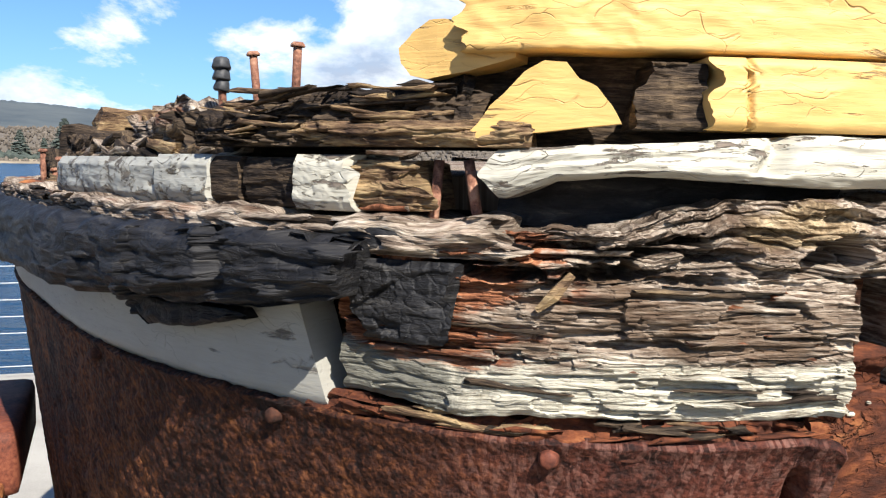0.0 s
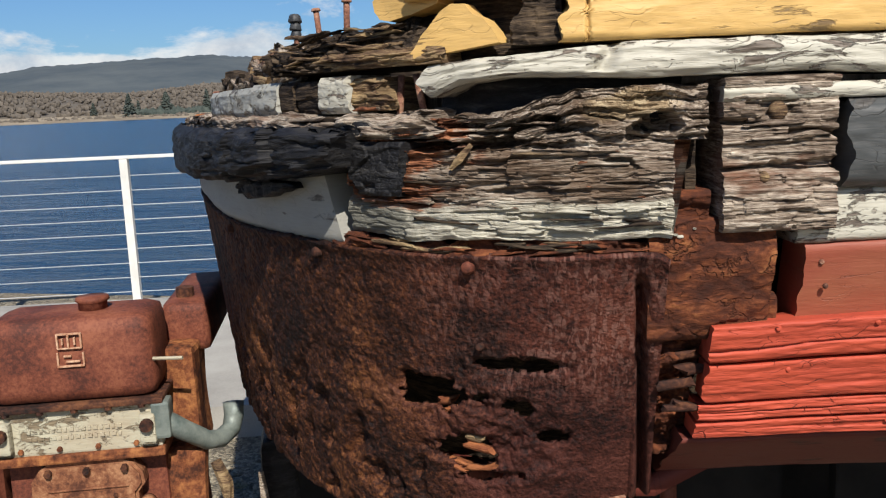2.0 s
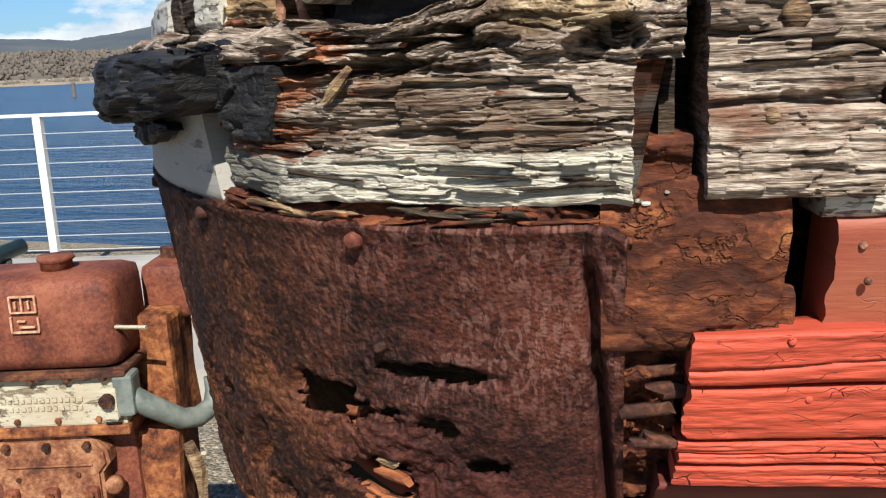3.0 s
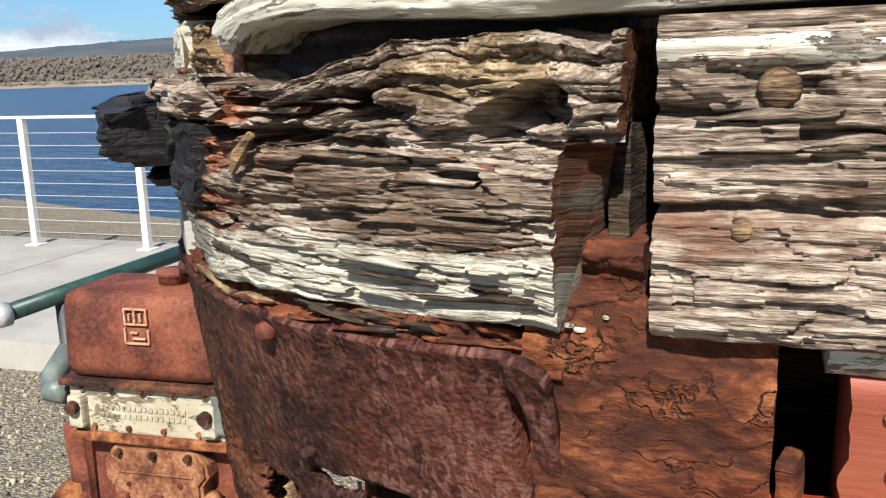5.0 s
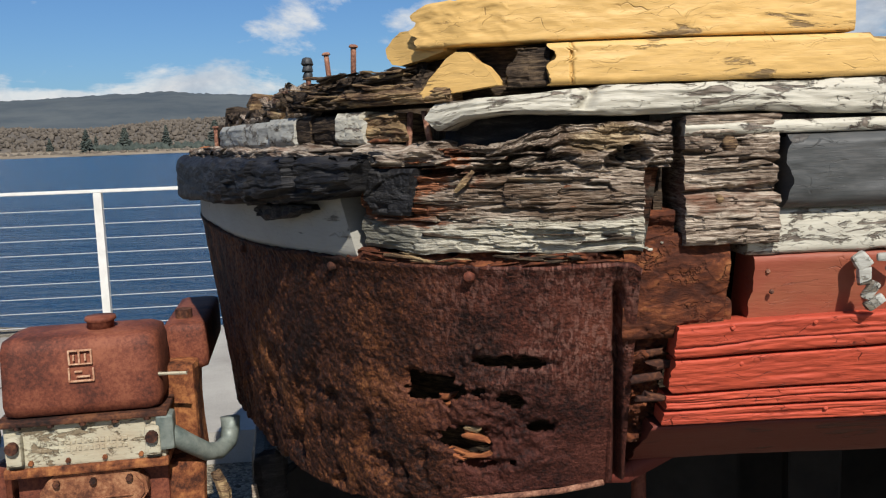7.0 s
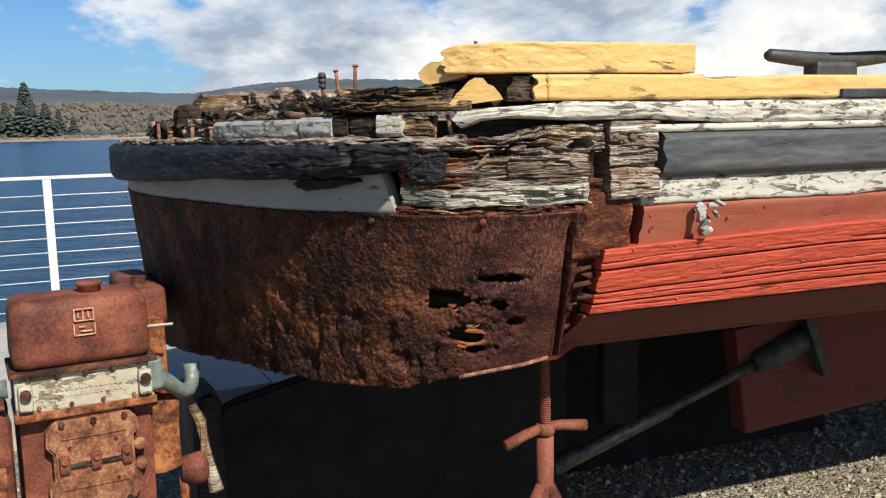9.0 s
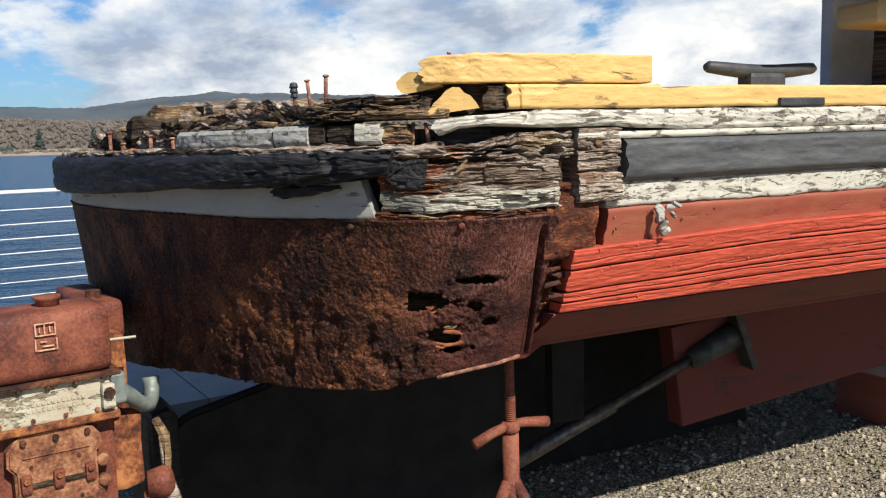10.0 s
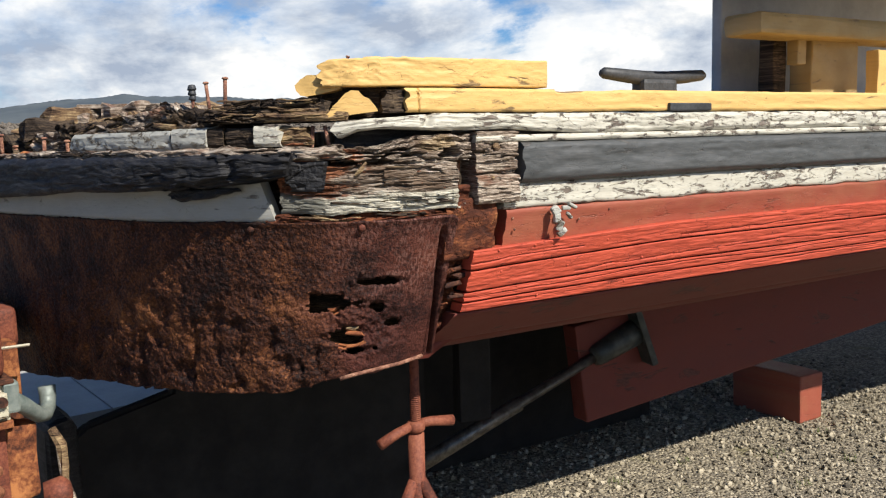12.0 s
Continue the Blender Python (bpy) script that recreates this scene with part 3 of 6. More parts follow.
def splits(s, z, h, length, seed):
    """Split wood: wavy layers of height h, broken along s into pieces of their own depth, with narrow checks between them."""
    w = z / h + 1.5 * value_noise(z * 0.5 / h, z * 0 + 0.3, seed + 1) + 1.3 * fbm(s * 0.5 / length, z * 0.22 / h, seed, 3) + 0.30 * fbm(s * 3.0 / length, z * 0.5 / h, seed + 2, 2)
    row = np.floor(w)
    fz = w - row
    ri = row.astype(np.int64) + 4000
    u = s / length * (0.6 + 0.9 * hashed(ri, ri * 0 + 3, seed)) + 7.0 * hashed(ri, ri * 0 + 5, seed) + 0.20 * fbm(z * 2.2 / h, s * 0.8 / length, seed + 4, 2)
    col = np.floor(u)
    fu = u - col
    ci = col.astype(np.int64) + 4000
    depth = hashed(ri, ci, seed + 6)
    depth = depth - 0.9 * (hashed(ri, ci, seed + 8) > 0.86)
    tilt = (hashed(ri, ci, seed + 10) - 0.5) * (fz - 0.5) + (hashed(ri, ci, seed + 12) - 0.5) * (fu - 0.5) * 0.8
    check = np.exp(-(np.minimum(fz, 1 - fz) / 0.10) ** 2) * np.clip(hashed(ri, ci, seed + 14) * 1.6 - 0.45, 0, 1)
    return depth - 0.5 + 0.7 * tilt - 0.8 * check


def grain(amp, long=6.0, across=90.0, seed=1):
    """Relief of split, weathered grain; small amplitudes give a closed surface with fine checks."""
    def r(s, z):
        g = fbm(s * long, z * across, seed, 4)
        chip = fbm(s * long * 5.5, z * across * 1.9, seed + 31, 3)
        if amp < 0.004:
            lay = fbm(s * long * 1.3, z * across * 0.42, seed + 9, 3)
            checks = -np.clip(-0.10 - fbm(s * long * 0.7, z * across * 0.75, seed + 21, 2), 0, 0.35) * 3.2
            return amp * (0.45 * g + 0.8 * lay + 0.8 * checks + 0.55 * chip)
        return amp * (0.30 * g + 0.75 * splits(s, z, 1.1 / across, 0.55 / long, seed + 5) + 0.30 * splits(s, z, 0.45 / across, 0.3 / long, seed + 7) + 0.35 * chip)
    return r


# ---- ground, pavement, water, far shore ----
KX, KY = math.cos(radians(17.6)), math.sin(radians(17.6))


def slab(name, corners, z0, z1, mat, label, category):
    bm = bmesh.new()
    lo = [bm.verts.new((x, y, z0)) for x, y in corners]
    hi = [bm.verts.new((x, y, z1)) for x, y in corners]
    bm.faces.new(hi)
    bm.faces.new(lo[::-1])
    for k in range(len(lo)):
        n = (k + 1) % len(lo)
        bm.faces.new((lo[k], lo[n], hi[n], hi[k]))
    bmesh.ops.bevel(bm, geom=[e for e in bm.edges if e.verts[0].co.z == z1 and e.verts[1].co.z == z1], offset=0.012, segments=2, affect="EDGES")
    return tagged(part(name, bm, mat), label, category, kind="structure")


def along(u, v):
    """A place u metres along the quay's kerb from its origin and v metres towards the water."""
    return (-0.9 + u * KX - v * KY, 3.385 + u * KY + v * KX)


nx_, ny_ = 140, 70
gx, gy = np.meshgrid(np.linspace(-14, 14, nx_), np.linspace(-12, 6, ny_), indexing="ij")
gz = 0.012 * fbm(gx * 1.3, gy * 1.3, 5, 5)
tagged(mesh_object("ground", np.stack((gx, gy, gz), -1).reshape(-1, 3), [(i * ny_ + j, (i + 1) * ny_ + j, (i + 1) * ny_ + j + 1, i * ny_ + j + 1) for i in range(nx_ - 1) for j in range(ny_ - 1)], M_GRAVEL), "grey gravel yard with patches of moss", "ground", kind="structure")
pave = slab("pavement", [along(-40, 0.02), along(40, 0.02), along(40, 2.48), along(-40, 2.48)], -0.6, 0.135, M_CONCRETE, "pale worn concrete quay walk with a kerb edge", "pavement")
for k in range(-9, 9):
    u = k * 2.4 + 0.35
    panel = slab("panel", [along(u + 0.005, 0), along(u + 2.395, 0), along(u + 2.395, 2.50), along(u + 0.005, 2.50)], 0.0, 0.16, M_CONCRETE, "", "")
    panel.parent = pave
    del panel["kind"]
slab("quay_wall", [along(-40, 2.52), along(40, 2.52), along(40, 2.70), along(-40, 2.70)], -3.0, 0.12, M_CONCRETE, "concrete quay wall at the water's edge", "quay wall")
bm = bmesh.new()
bm.faces.new([bm.verts.new((x, y, -0.9)) for x, y in (along(-1500, 2.5), along(1500, 2.5), along(1500, 900), along(-1500, 900))])
tagged(part("water", bm, M_WATER), "blue wind-rippled bay water", "water", kind="structure")
bm = bmesh.new()
bm.faces.new([bm.verts.new((x, y, -0.35)) for x, y in (along(-1500, 1.9), along(1500, 1.9), along(1500, -1500), along(-1500, -1500))])
tagged(part("ground_far", bm, M_GRAVEL), "grey gravel land beyond the yard", "ground", kind="structure")

RIDGE = [(-40, 58), (-10, 76), (0, 86), (4, 78), (8, 63), (13, 68), (20, 76), (28, 90), (33, 85), (38, 78), (43, 58), (50, 67), (56, 60), (62, 48), (75, 45), (110, 40)]
NEAR = [(-40, 40), (0, 42), (8, 44), (13, 50), (20, 52), (28, 46), (33, 34), (38, 40), (44, 44), (50, 40), (58, 38), (75, 30), (110, 30)]


def hill(name, table, dist, depth, mat, label, seed):
    az = np.radians(np.linspace(-40, 110, 900))
    rise = np.interp(np.degrees(az), *zip(*table)) / 1539.0
    verts, n = [], 9
    for k in range(n):
        f = k / (n - 1)
        d = dist + depth * f
        top = rise * (dist + depth) * math.sin(f * math.pi / 2) ** 0.8
        bump = 1 + 0.03 * fbm(np.degrees(az) * 1.2, 0 * az + k, seed, 5)
        fuzz = 0.022 * fbm(np.degrees(az) * 14, 0 * az + k * 2.3, seed + 5, 2) * (f > 0.5)
        z = -0.9 + top * (bump + fuzz)
        verts.append(np.stack((-np.sin(az) * d, np.cos(az) * d, z), -1))
    m = len(az)
    faces = [(k * m + j, k * m + j + 1, (k + 1) * m + j + 1, (k + 1) * m + j) for k in range(n - 1) for j in range(m - 1)]
    return tagged(mesh_object(name, np.concatenate(verts), faces, mat, smooth=True), label, "hills", kind="structure")


hill("backdrop", RIDGE, 900, 700, M_FAR_HAZED, "dark wooded ridge beyond the bay, haze mixed into its colour", 3)
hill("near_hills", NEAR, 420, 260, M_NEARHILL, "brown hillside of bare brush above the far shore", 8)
hill("shore", [(-40, 9), (110, 9)], 385, 60, M_SHORE, "low tan bank along the far shore", 12)

# ---- the boat ----
boat = thing("boat", "decayed wooden workboat with rusted stern plate, propped on gravel", "boat")
LEAN = [(-0.9, 0.45), (-0.25, 0.42), (-0.05, 0.29), (0.1, 0.20), (0.25, 0.12), (6, 0.12)]


def plate_lean(s):
    return np.interp(s, *zip(*LEAN))


def plate_foot(s):
    return np.interp(s, [-0.3, -0.19, 0.0, 0.065, 0.22, 0.52, 0.9, 1.5, 5], [0.965, 0.951, 0.945, 0.937, 0.902, 0.885, 0.862, 0.80, 0.80])


def dip(s, z, cs, cz, rs, rz, seed):
    """Below 1 inside a ragged blot."""
    return np.hypot((s - cs) / rs, (z - cz) / rz) + 1.1 * fbm(s * 26, z * 26, seed, 3) + 0.5 * fbm(s * 110, z * 130, seed + 3, 2)


HOLES = ((0.075, 1.125, 0.055, 0.017, 1), (0.115, 1.108, 0.028, 0.014, 9), (-0.045, 1.168, 0.058, 0.0085, 2), (-0.046, 1.100, 0.018, 0.012, 3), (-0.085, 1.062, 0.015, 0.010, 4), (0.045, 1.035, 0.040, 0.016, 5), (0.03, 1.000, 0.045, 0.008, 6))


def stern_plate():
    s0, s1, ns, nz = -0.234, 4.2, 760, 170
    # finer where the plate is near
    k = np.linspace(0, 1, ns + 1)
    s = s0 + (s1 - s0) * (0.42 * k + 0.58 * k ** 3)
    f = np.linspace(0, 1, nz + 1)
    S, F = np.meshgrid(s, f, indexing="ij")
    top = 1.316 - 0.010 * np.clip(1 - (S - s0) / 0.02, 0, 1) ** 2 + 0.003 * fbm(S * 18, S * 0, 4, 3)
    foot = plate_foot(S) + 0.006 * fbm(S * 16, S * 0, 41, 4)
    Z = foot + (top - foot) * F
    low = np.clip((1.22 - Z) / 0.25, 0, 1) * np.clip((S + 0.1) / 0.2, 0, 1)
    pits = fbm(S * 75, Z * 75, 7, 3)
    lip = np.clip(1.9 - np.min([dip(S, Z, *h[:4], 60 + h[4]) for h in HOLES], axis=0), 0, 0.9)
    deep = -np.clip(0.02 - fbm(S * 30 + Z * 16, Z * 20 - S * 7, 9, 3), 0, 1)
    relief = (0.0012 + 0.0026 * np.clip((S - 0.05) / 0.15, 0, 1)) * pits + 0.034 * deep * low * np.clip((1.25 - S) / 0.35, 0, 1) + 0.006 * fbm(S * 5, Z * 5, 11, 2)
    ruin = np.clip(1 - np.hypot((S + 0.01) / 0.17, (Z - 1.06) / 0.12), 0, 1)
    relief += 0.024 * ruin * fbm(S * 30, Z * 44, 13, 4) - 0.006 * ruin + lip * (0.016 * fbm(S * 42, Z * 60, 15, 4) - 0.010 * lip)
    groove = np.exp(-((S + 0.205 + 0.05 * (1.3 - Z)) / 0.0055) ** 2) * np.clip((1.295 - Z) / 0.02, 0, 1)
    relief += -0.030 * groove + 0.010 * np.clip(1 - (S - s0) / 0.036, 0, 1) ** 0.3 * (S < -0.205)
    relief += 0.004 * np.clip((Z - top + 0.012) / 0.012, 0, 1)
    off = plate_lean(S) * (Z - 1.31) + relief
    x, y, nx, ny = plan(S)
    v = np.stack((x + nx * off, y + ny * off, Z), -1).reshape(-1, 3)
    hole = np.zeros_like(S, bool)
    for cs, cz, rs, rz, sd in HOLES:
        hole |= dip(S, Z, cs, cz, rs, rz, 60 + sd) < 1.0
    m = nz + 1
    quad = hole[:-1, :-1] | hole[1:, :-1] | hole[:-1, 1:] | hole[1:, 1:]
    i, j = np.nonzero(~quad)
    faces = np.stack((i * m + j, i * m + j + 1, (i + 1) * m + j + 1, (i + 1) * m + j), -1).tolist()
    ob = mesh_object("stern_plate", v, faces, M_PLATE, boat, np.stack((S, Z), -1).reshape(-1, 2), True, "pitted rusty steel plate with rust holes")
    sol = ob.modifiers.new("thickness", "SOLIDIFY")
    sol.thickness, sol.offset = 0.009, -1.0
    return ob


def on_hull(s, z, out=0.0):
    x, y, nx, ny = plan(s)
    return Vector((x + nx * out, y + ny * out, z)), Vector((nx, ny, 0))


def dome(name, place, normal, r, h, mat, parent, sides=8, label=""):
    """A low rivet or nut head."""
    bm = bmesh.new()
    bmesh.ops.create_cone(bm, cap_ends=True, segments=sides, radius1=r, radius2=r * 0.72, depth=h)
    bmesh.ops.bevel(bm, geom=bm.edges[:], offset=r * 0.15, segments=1, affect="EDGES")
    bmesh.ops.transform(bm, matrix=Matrix.Translation(place) @ normal.to_track_quat("Z", "Y").to_matrix().to_4x4(), verts=bm.verts)
    return part(name, bm, mat, parent, label, True)


plate = stern_plate()
for s, z in ((0.0, 1.303), (0.26, 1.303), (0.0, 1.196), (0.62, 1.30)):
    p, n = on_hull(s, z, float(plate_lean(s)) * (z - 1.31))
    # bolts aft of the first take darker rust in place of the shade there
    dome("bolt_head", p + n * (0.004 if z > 1.25 else 0.001), n, 0.010 if z > 1.25 else 0.006, 0.010, M_RUST_ENGINE if z > 1.25 and s < 0.1 else M_RUST, plate, 6)

X = at_x
# dark inner frames and deck edge behind the outer timbers
beam("inner_frame", -0.9, 13.0, 0.93, 1.50, -0.150, 0.05, M_DARK, boat, 320, 20, grain(0.006, 5, 50, 31), lean=plate_lean, label="dark rotten inner frame")
# added black filler; its colour gives the shade inside the gap
beam("inner_frame", X(0.345), 0.06, 1.44, 1.53, -0.055, 0.05, M_CHAR, boat, 80, 20, grain(0.006, 6, 50, 30), label="black filler standing in for shade deep in the gap")
beam("inner_rib", X(0.357), X(0.346), 1.34, 1.455, -0.034, 0.05, M_DARK, boat, 8, 20, grain(0.004, 8, 60, 77), label="dark rib end in a gap")
beam("inner_frame", -9.0, -0.7, 0.97, 1.50, -0.060, 0.05, M_DARK, boat, 60, 12, grain(0.004, 5, 40, 33), lean=0.45)
# rubble ledge on the plate's upper edge
beam("rust_ledge", X(0.325), X(-0.115), 1.300, 1.334, -0.004, 0.05, M_RUST_WOOD, boat, 200, 12, grain(0.016, 9, 70, 35), top=lambda s: 0.012 * fbm(s * 24, s * 0, 36, 4), label="orange flaking rust ledge")
beam("rust_block", X(0.444), X(0.300), 1.205, 1.356, -0.008, 0.16, M_RUST_WOOD, boat, 120, 90, lambda s, z: 0.006 * fbm(s * 22, z * 30, 37, 4) + 0.0025 * splits(s, z, 0.03, 0.10, 38), lean=0.2, end0=ragged(0.002, 20, 4), label="rust-stained cracked timber block")
beam("rust_block", X(0.375), X(0.318), 1.02, 1.215, -0.014, 0.10, M_RUST_WOOD, boat, 60, 90, lambda s, z: 0.026 * fbm(s * 36, z * 40, 39, 4) + 0.006 * splits(s, z, 0.02, 0.04, 40), lean=0.42, end0=ragged(0.012, 26, 14), label="crumbling rusty timber")
beam("rust_block", X(0.372), X(0.325), 1.335, 1.388, -0.020, 0.10, M_RUST_WOOD, boat, 30, 40, grain(0.014, 6, 30, 37))

# white band and tarred guard round the stern
beam("white_band", 0.203, 4.2, 1.318, 1.430, 0.002, 0.045, M_BAND, boat, 260, 14, lambda s, z: 0.003 * fbm(s * 6, z * 20, 5, 3), end0=lambda z: (z - 1.337) * 0.37, label="dirty off-white painted band")


def guard_relief(s, z):
    r = grain(0.0038, 7, 70, 51)(s, z) + 0.004 * fbm(s * 12, z * 60, 52, 3) + grain(0.010, 9, 40, 50)(s, z) * np.clip((0.75 - s) / 0.3, 0, 1)
    r -= 0.020 * np.clip((0.62 - s) / 0.2, 0, 1) * (fbm(s * 11, z * 16, 53, 3) > 0.14)
    edge = np.clip((1.418 - z) / 0.026, 0, 1)
    r += 0.012 * np.clip((0.95 - s) / 0.4, 0, 1) - 0.005 * edge ** 3 - 0.014 * np.clip((z - 1.455) / 0.018, 0, 1) ** 2
    return r


GUARD_FOOT = ((0.14, 0.036), (0.19, 0.026), (0.244, 0.018), (0.308, 0.013), (0.387, 0.005), (0.5, 0.001), (0.83, -0.006), (1.34, -0.030), (4.3, -0.030))
beam("guard", 0.146, 4.3, 1.392, 1.474, 0.055, 0.12, M_CHAR, boat, 620, 54, guard_relief, end0=lambda z: 0.016 * fbm(z * 55, z * 0, 54, 3) + 0.012 * np.clip((1.42 - z) / 0.03, 0, 1), foot=lambda s: np.interp(s, *zip(*GUARD_FOOT)) - 0.007 * fbm(s * 18, s * 0, 55, 4), top=lambda s: 0.005 * fbm(s * 22, s * 0, 56, 3), nt=8, hold=1, label="black tarred and charred guard timber")
# splinter hanging below the guard
beam("splinter", 0.285, 0.455, 1.372, 1.399, 0.030, 0.022, M_CHAR, boat, 60, 12, grain(0.007, 10, 50, 57), end0=ragged(0.025, 50, 3), end1=ragged(0.02, 60, 5), foot=lambda s: 0.022 * np.clip((0.36 - s) / 0.08, 0, 1) + 0.006 * fbm(s * 40, s * 0, 58, 3), label="charred splinter hanging off the guard")
# weathered deck edge on top of the guard
beam("guard_top", X(0.05), 4.2, 1.458, 1.489, 0.020, 0.13, M_TIMBER_DRY, boat, 520, 14, grain(0.010, 14, 90, 58), end0=ragged(0.03, 60, 12), top=lambda s: 0.008 * fbm(s * 20, s * 0, 59, 4) - 0.010 * np.clip((s - 1.2), 0, 1), nt=8, label="grey weathered top face of the guard")


GOUGES = ((0.020, 1.457, 0.062, 0.010, 0.045), (0.065, 1.462, 0.025, 0.008, 0.03), (-0.225, 1.465, 0.020, 0.011, 0.055), (-0.208, 1.455, 0.014, 0.008, 0.03), (-0.10, 1.447, 0.028, 0.006, 0.02), (-0.055, 1.478, 0.040, 0.010, 0.035), (-0.08, 1.395, 0.040, 0.004, 0.016), (-0.16, 1.425, 0.030, 0.005, 0.016), (-0.12, 1.466, 0.03, 0.005, 0.02))


def timber_relief(s, z):
    low = np.clip((1.448 - z) / 0.010, 0, 1)
    bent = z + 0.012 * fbm(s * 9, z * 12, 70, 3)
    level = 0.0085 * splits(s, z, 0.016, 0.085, 71) + 0.0042 * splits(s, z, 0.0062, 0.045, 72) + 0.0016 * splits(s, z, 0.0024, 0.03, 69) + 0.0012 * fbm(s * 60, z * 400, 73, 3) + 0.008 * fbm(s * 9, z * 30, 68, 2)
    rough = 0.013 * splits(s, bent, 0.017, 0.060, 74) + 0.0060 * splits(s, bent, 0.006, 0.035, 75) + 0.0016 * splits(s, bent, 0.0024, 0.03, 67) + 0.012 * fbm(s * 14, z * 26, 76, 3)
    coat = np.clip((1.382 - z + 0.012 * fbm(s * 14, s * 0, 77, 3)) / 0.008, 0, 1) * np.clip((s + 0.14) / 0.16, 0.35, 1)
    r = (level * low + rough * (1 - low)) * (1 - 0.75 * coat) + coat * (0.004 + 0.0035 * fbm(s * 40, z * 90, 78, 3))
    for k, (cs, cz, rs, rz, d) in enumerate(GOUGES):
        r = r - d * np.clip(1.15 - dip(s, z, cs, cz, rs, rz, 80 + k), 0, 0.5) * 2
    knot = np.clip(1.2 - np.hypot((s + 0.195) / 0.055, (z - 1.488) / 0.018), 0, 1)
    r += 0.008 * knot
    r -= 0.010 * np.clip((1.43 - z) / 0.02, 0, 1) * np.clip((s - 0.10) / 0.06, 0, 1)
    return r - 0.002


beam("split_timber", X(0.361), 0.186, 1.335, 1.509, 0.006, 0.12, M_TIMBER, boat, 620, 230, timber_relief, end0=lambda z: np.where(z < 1.447, 0.037, 0.0) + 0.006 * fbm(z * 70, z * 0, 73, 3), end1=lambda z: 0.010 * fbm(z * 40, z * 0, 74, 3), hold=4, top=lambda s: -0.026 * np.clip((s + 0.13) / 0.08, 0, 1) + 0.004 * fbm(s * 34, s * 0, 75, 4), foot=lambda s: 0.006 * fbm(s * 14, s * 0, 76, 4), label="grey split timber with white paint along its foot", nt=6)
beam("tarred_stub", 0.092, 0.158, 1.460, 1.480, 0.018, 0.05, M_CHAR, boat, 60, 20, grain(0.003, 14, 60, 79), end0=ragged(0.006, 60, 8), end1=ragged(0.008, 50, 10), label="black charred top of the broken guard timber", round_edge=0.004)
beam("tarred_stub", 0.080, 0.160, 1.388, 1.455, 0.018, 0.05, M_CHAR, boat, 80, 60, grain(0.0062, 12, 50, 78), end0=ragged(0.012, 50, 7), end1=ragged(0.012, 50, 9), label="black stub of broken guard timber")
beam("butt_timber", X(0.503), X(0.381), 1.340, 1.514, 0.002, 0.12, M_TIMBER_DRY, boat, 150, 150, lambda s, z: 0.0055 * splits(s, z, 0.013, 0.09, 91) + 0.0030 * splits(s, z, 0.005, 0.05, 92) + 0.001 * fbm(s * 50, z * 380, 90, 3) - 0.02 * np.clip(1.1 - dip(s, z, X(0.440), 1.480, 0.03, 0.012, 93), 0, 0.5) - 0.03 * np.clip(1.1 - dip(s, z, X(0.47), 1.416, 0.035, 0.005, 94), 0, 0.5) - 0.020 * np.exp(-((z - 1.412 - 0.006 * fbm(s * 12, s * 0, 97, 3)) / 0.0022) ** 2) - 0.018 * np.exp(-((z - 1.462 - 0.010 * fbm(s * 9, s * 0, 98, 3)) / 0.0035) ** 2) * (s > X(0.43)) - 0.016 * np.exp(-((z - 1.448 - 0.008 * fbm(s * 9, s * 0, 99, 3)) / 0.004) ** 2) * (s < X(0.45)) + 0.006 * (z < 1.405), end0=ragged(0.004, 22, 95), end1=ragged(0.002, 22, 96), label="grey checked timber butt with wooden plugs")
for x, z, r in ((0.426, 1.402, 0.0075), (0.437, 1.475, 0.012)):
    p, n = on_hull(X(x), z, 0.002)
    dome("wooden_plug", p, n, r, 0.009, M_TAN, boat, 14, "round wooden plug")

# white row above the guard: short blocks aft, a long plank forward
beam("rail_block", X(-0.036), X(-0.095), 1.492, 1.534, -0.014, 0.07, M_TAN, boat, 60, 40, grain(0.007, 12, 90, 101), end0=ragged(0.02, 90, 13), label="splintered end of a white-painted block")
beam("rail_block", X(-0.078), X(-0.134), 1.490, 1.538, -0.006, 0.075, M_WHITE, boat, 60, 40, grain(0.003, 18, 60, 102), end0=ragged(0.012, 90, 17), label="white-painted wooden block", round_edge=0.008)
beam("rail_block", X(-0.138), X(-0.200), 1.490, 1.535, -0.016, 0.07, M_DARK, boat, 60, 40, grain(0.004, 9, 60, 103), label="bare dark block", round_edge=0.010)
beam("rail_block", X(-0.203), X(-0.242), 1.490, 1.536, -0.016, 0.07, M_DARK, boat, 40, 40, grain(0.003, 9, 60, 104), label="bare dark block", round_edge=0.008)
beam("rail_block", X(-0.238), X(-0.310), 1.488, 1.537, -0.010, 0.075, M_GRIMY, boat, 60, 40, grain(0.003, 12, 50, 105), label="grimy white block", round_edge=0.010)
beam("rail_block", X(-0.314), X(-0.56), 1.485, 1.534, -0.014, 0.075, M_GRIMY, boat, 120, 40, grain(0.0035, 10, 50, 106), label="long grimy white block", end1=lambda z: -0.5 * (z - 1.485), round_edge=0.010)
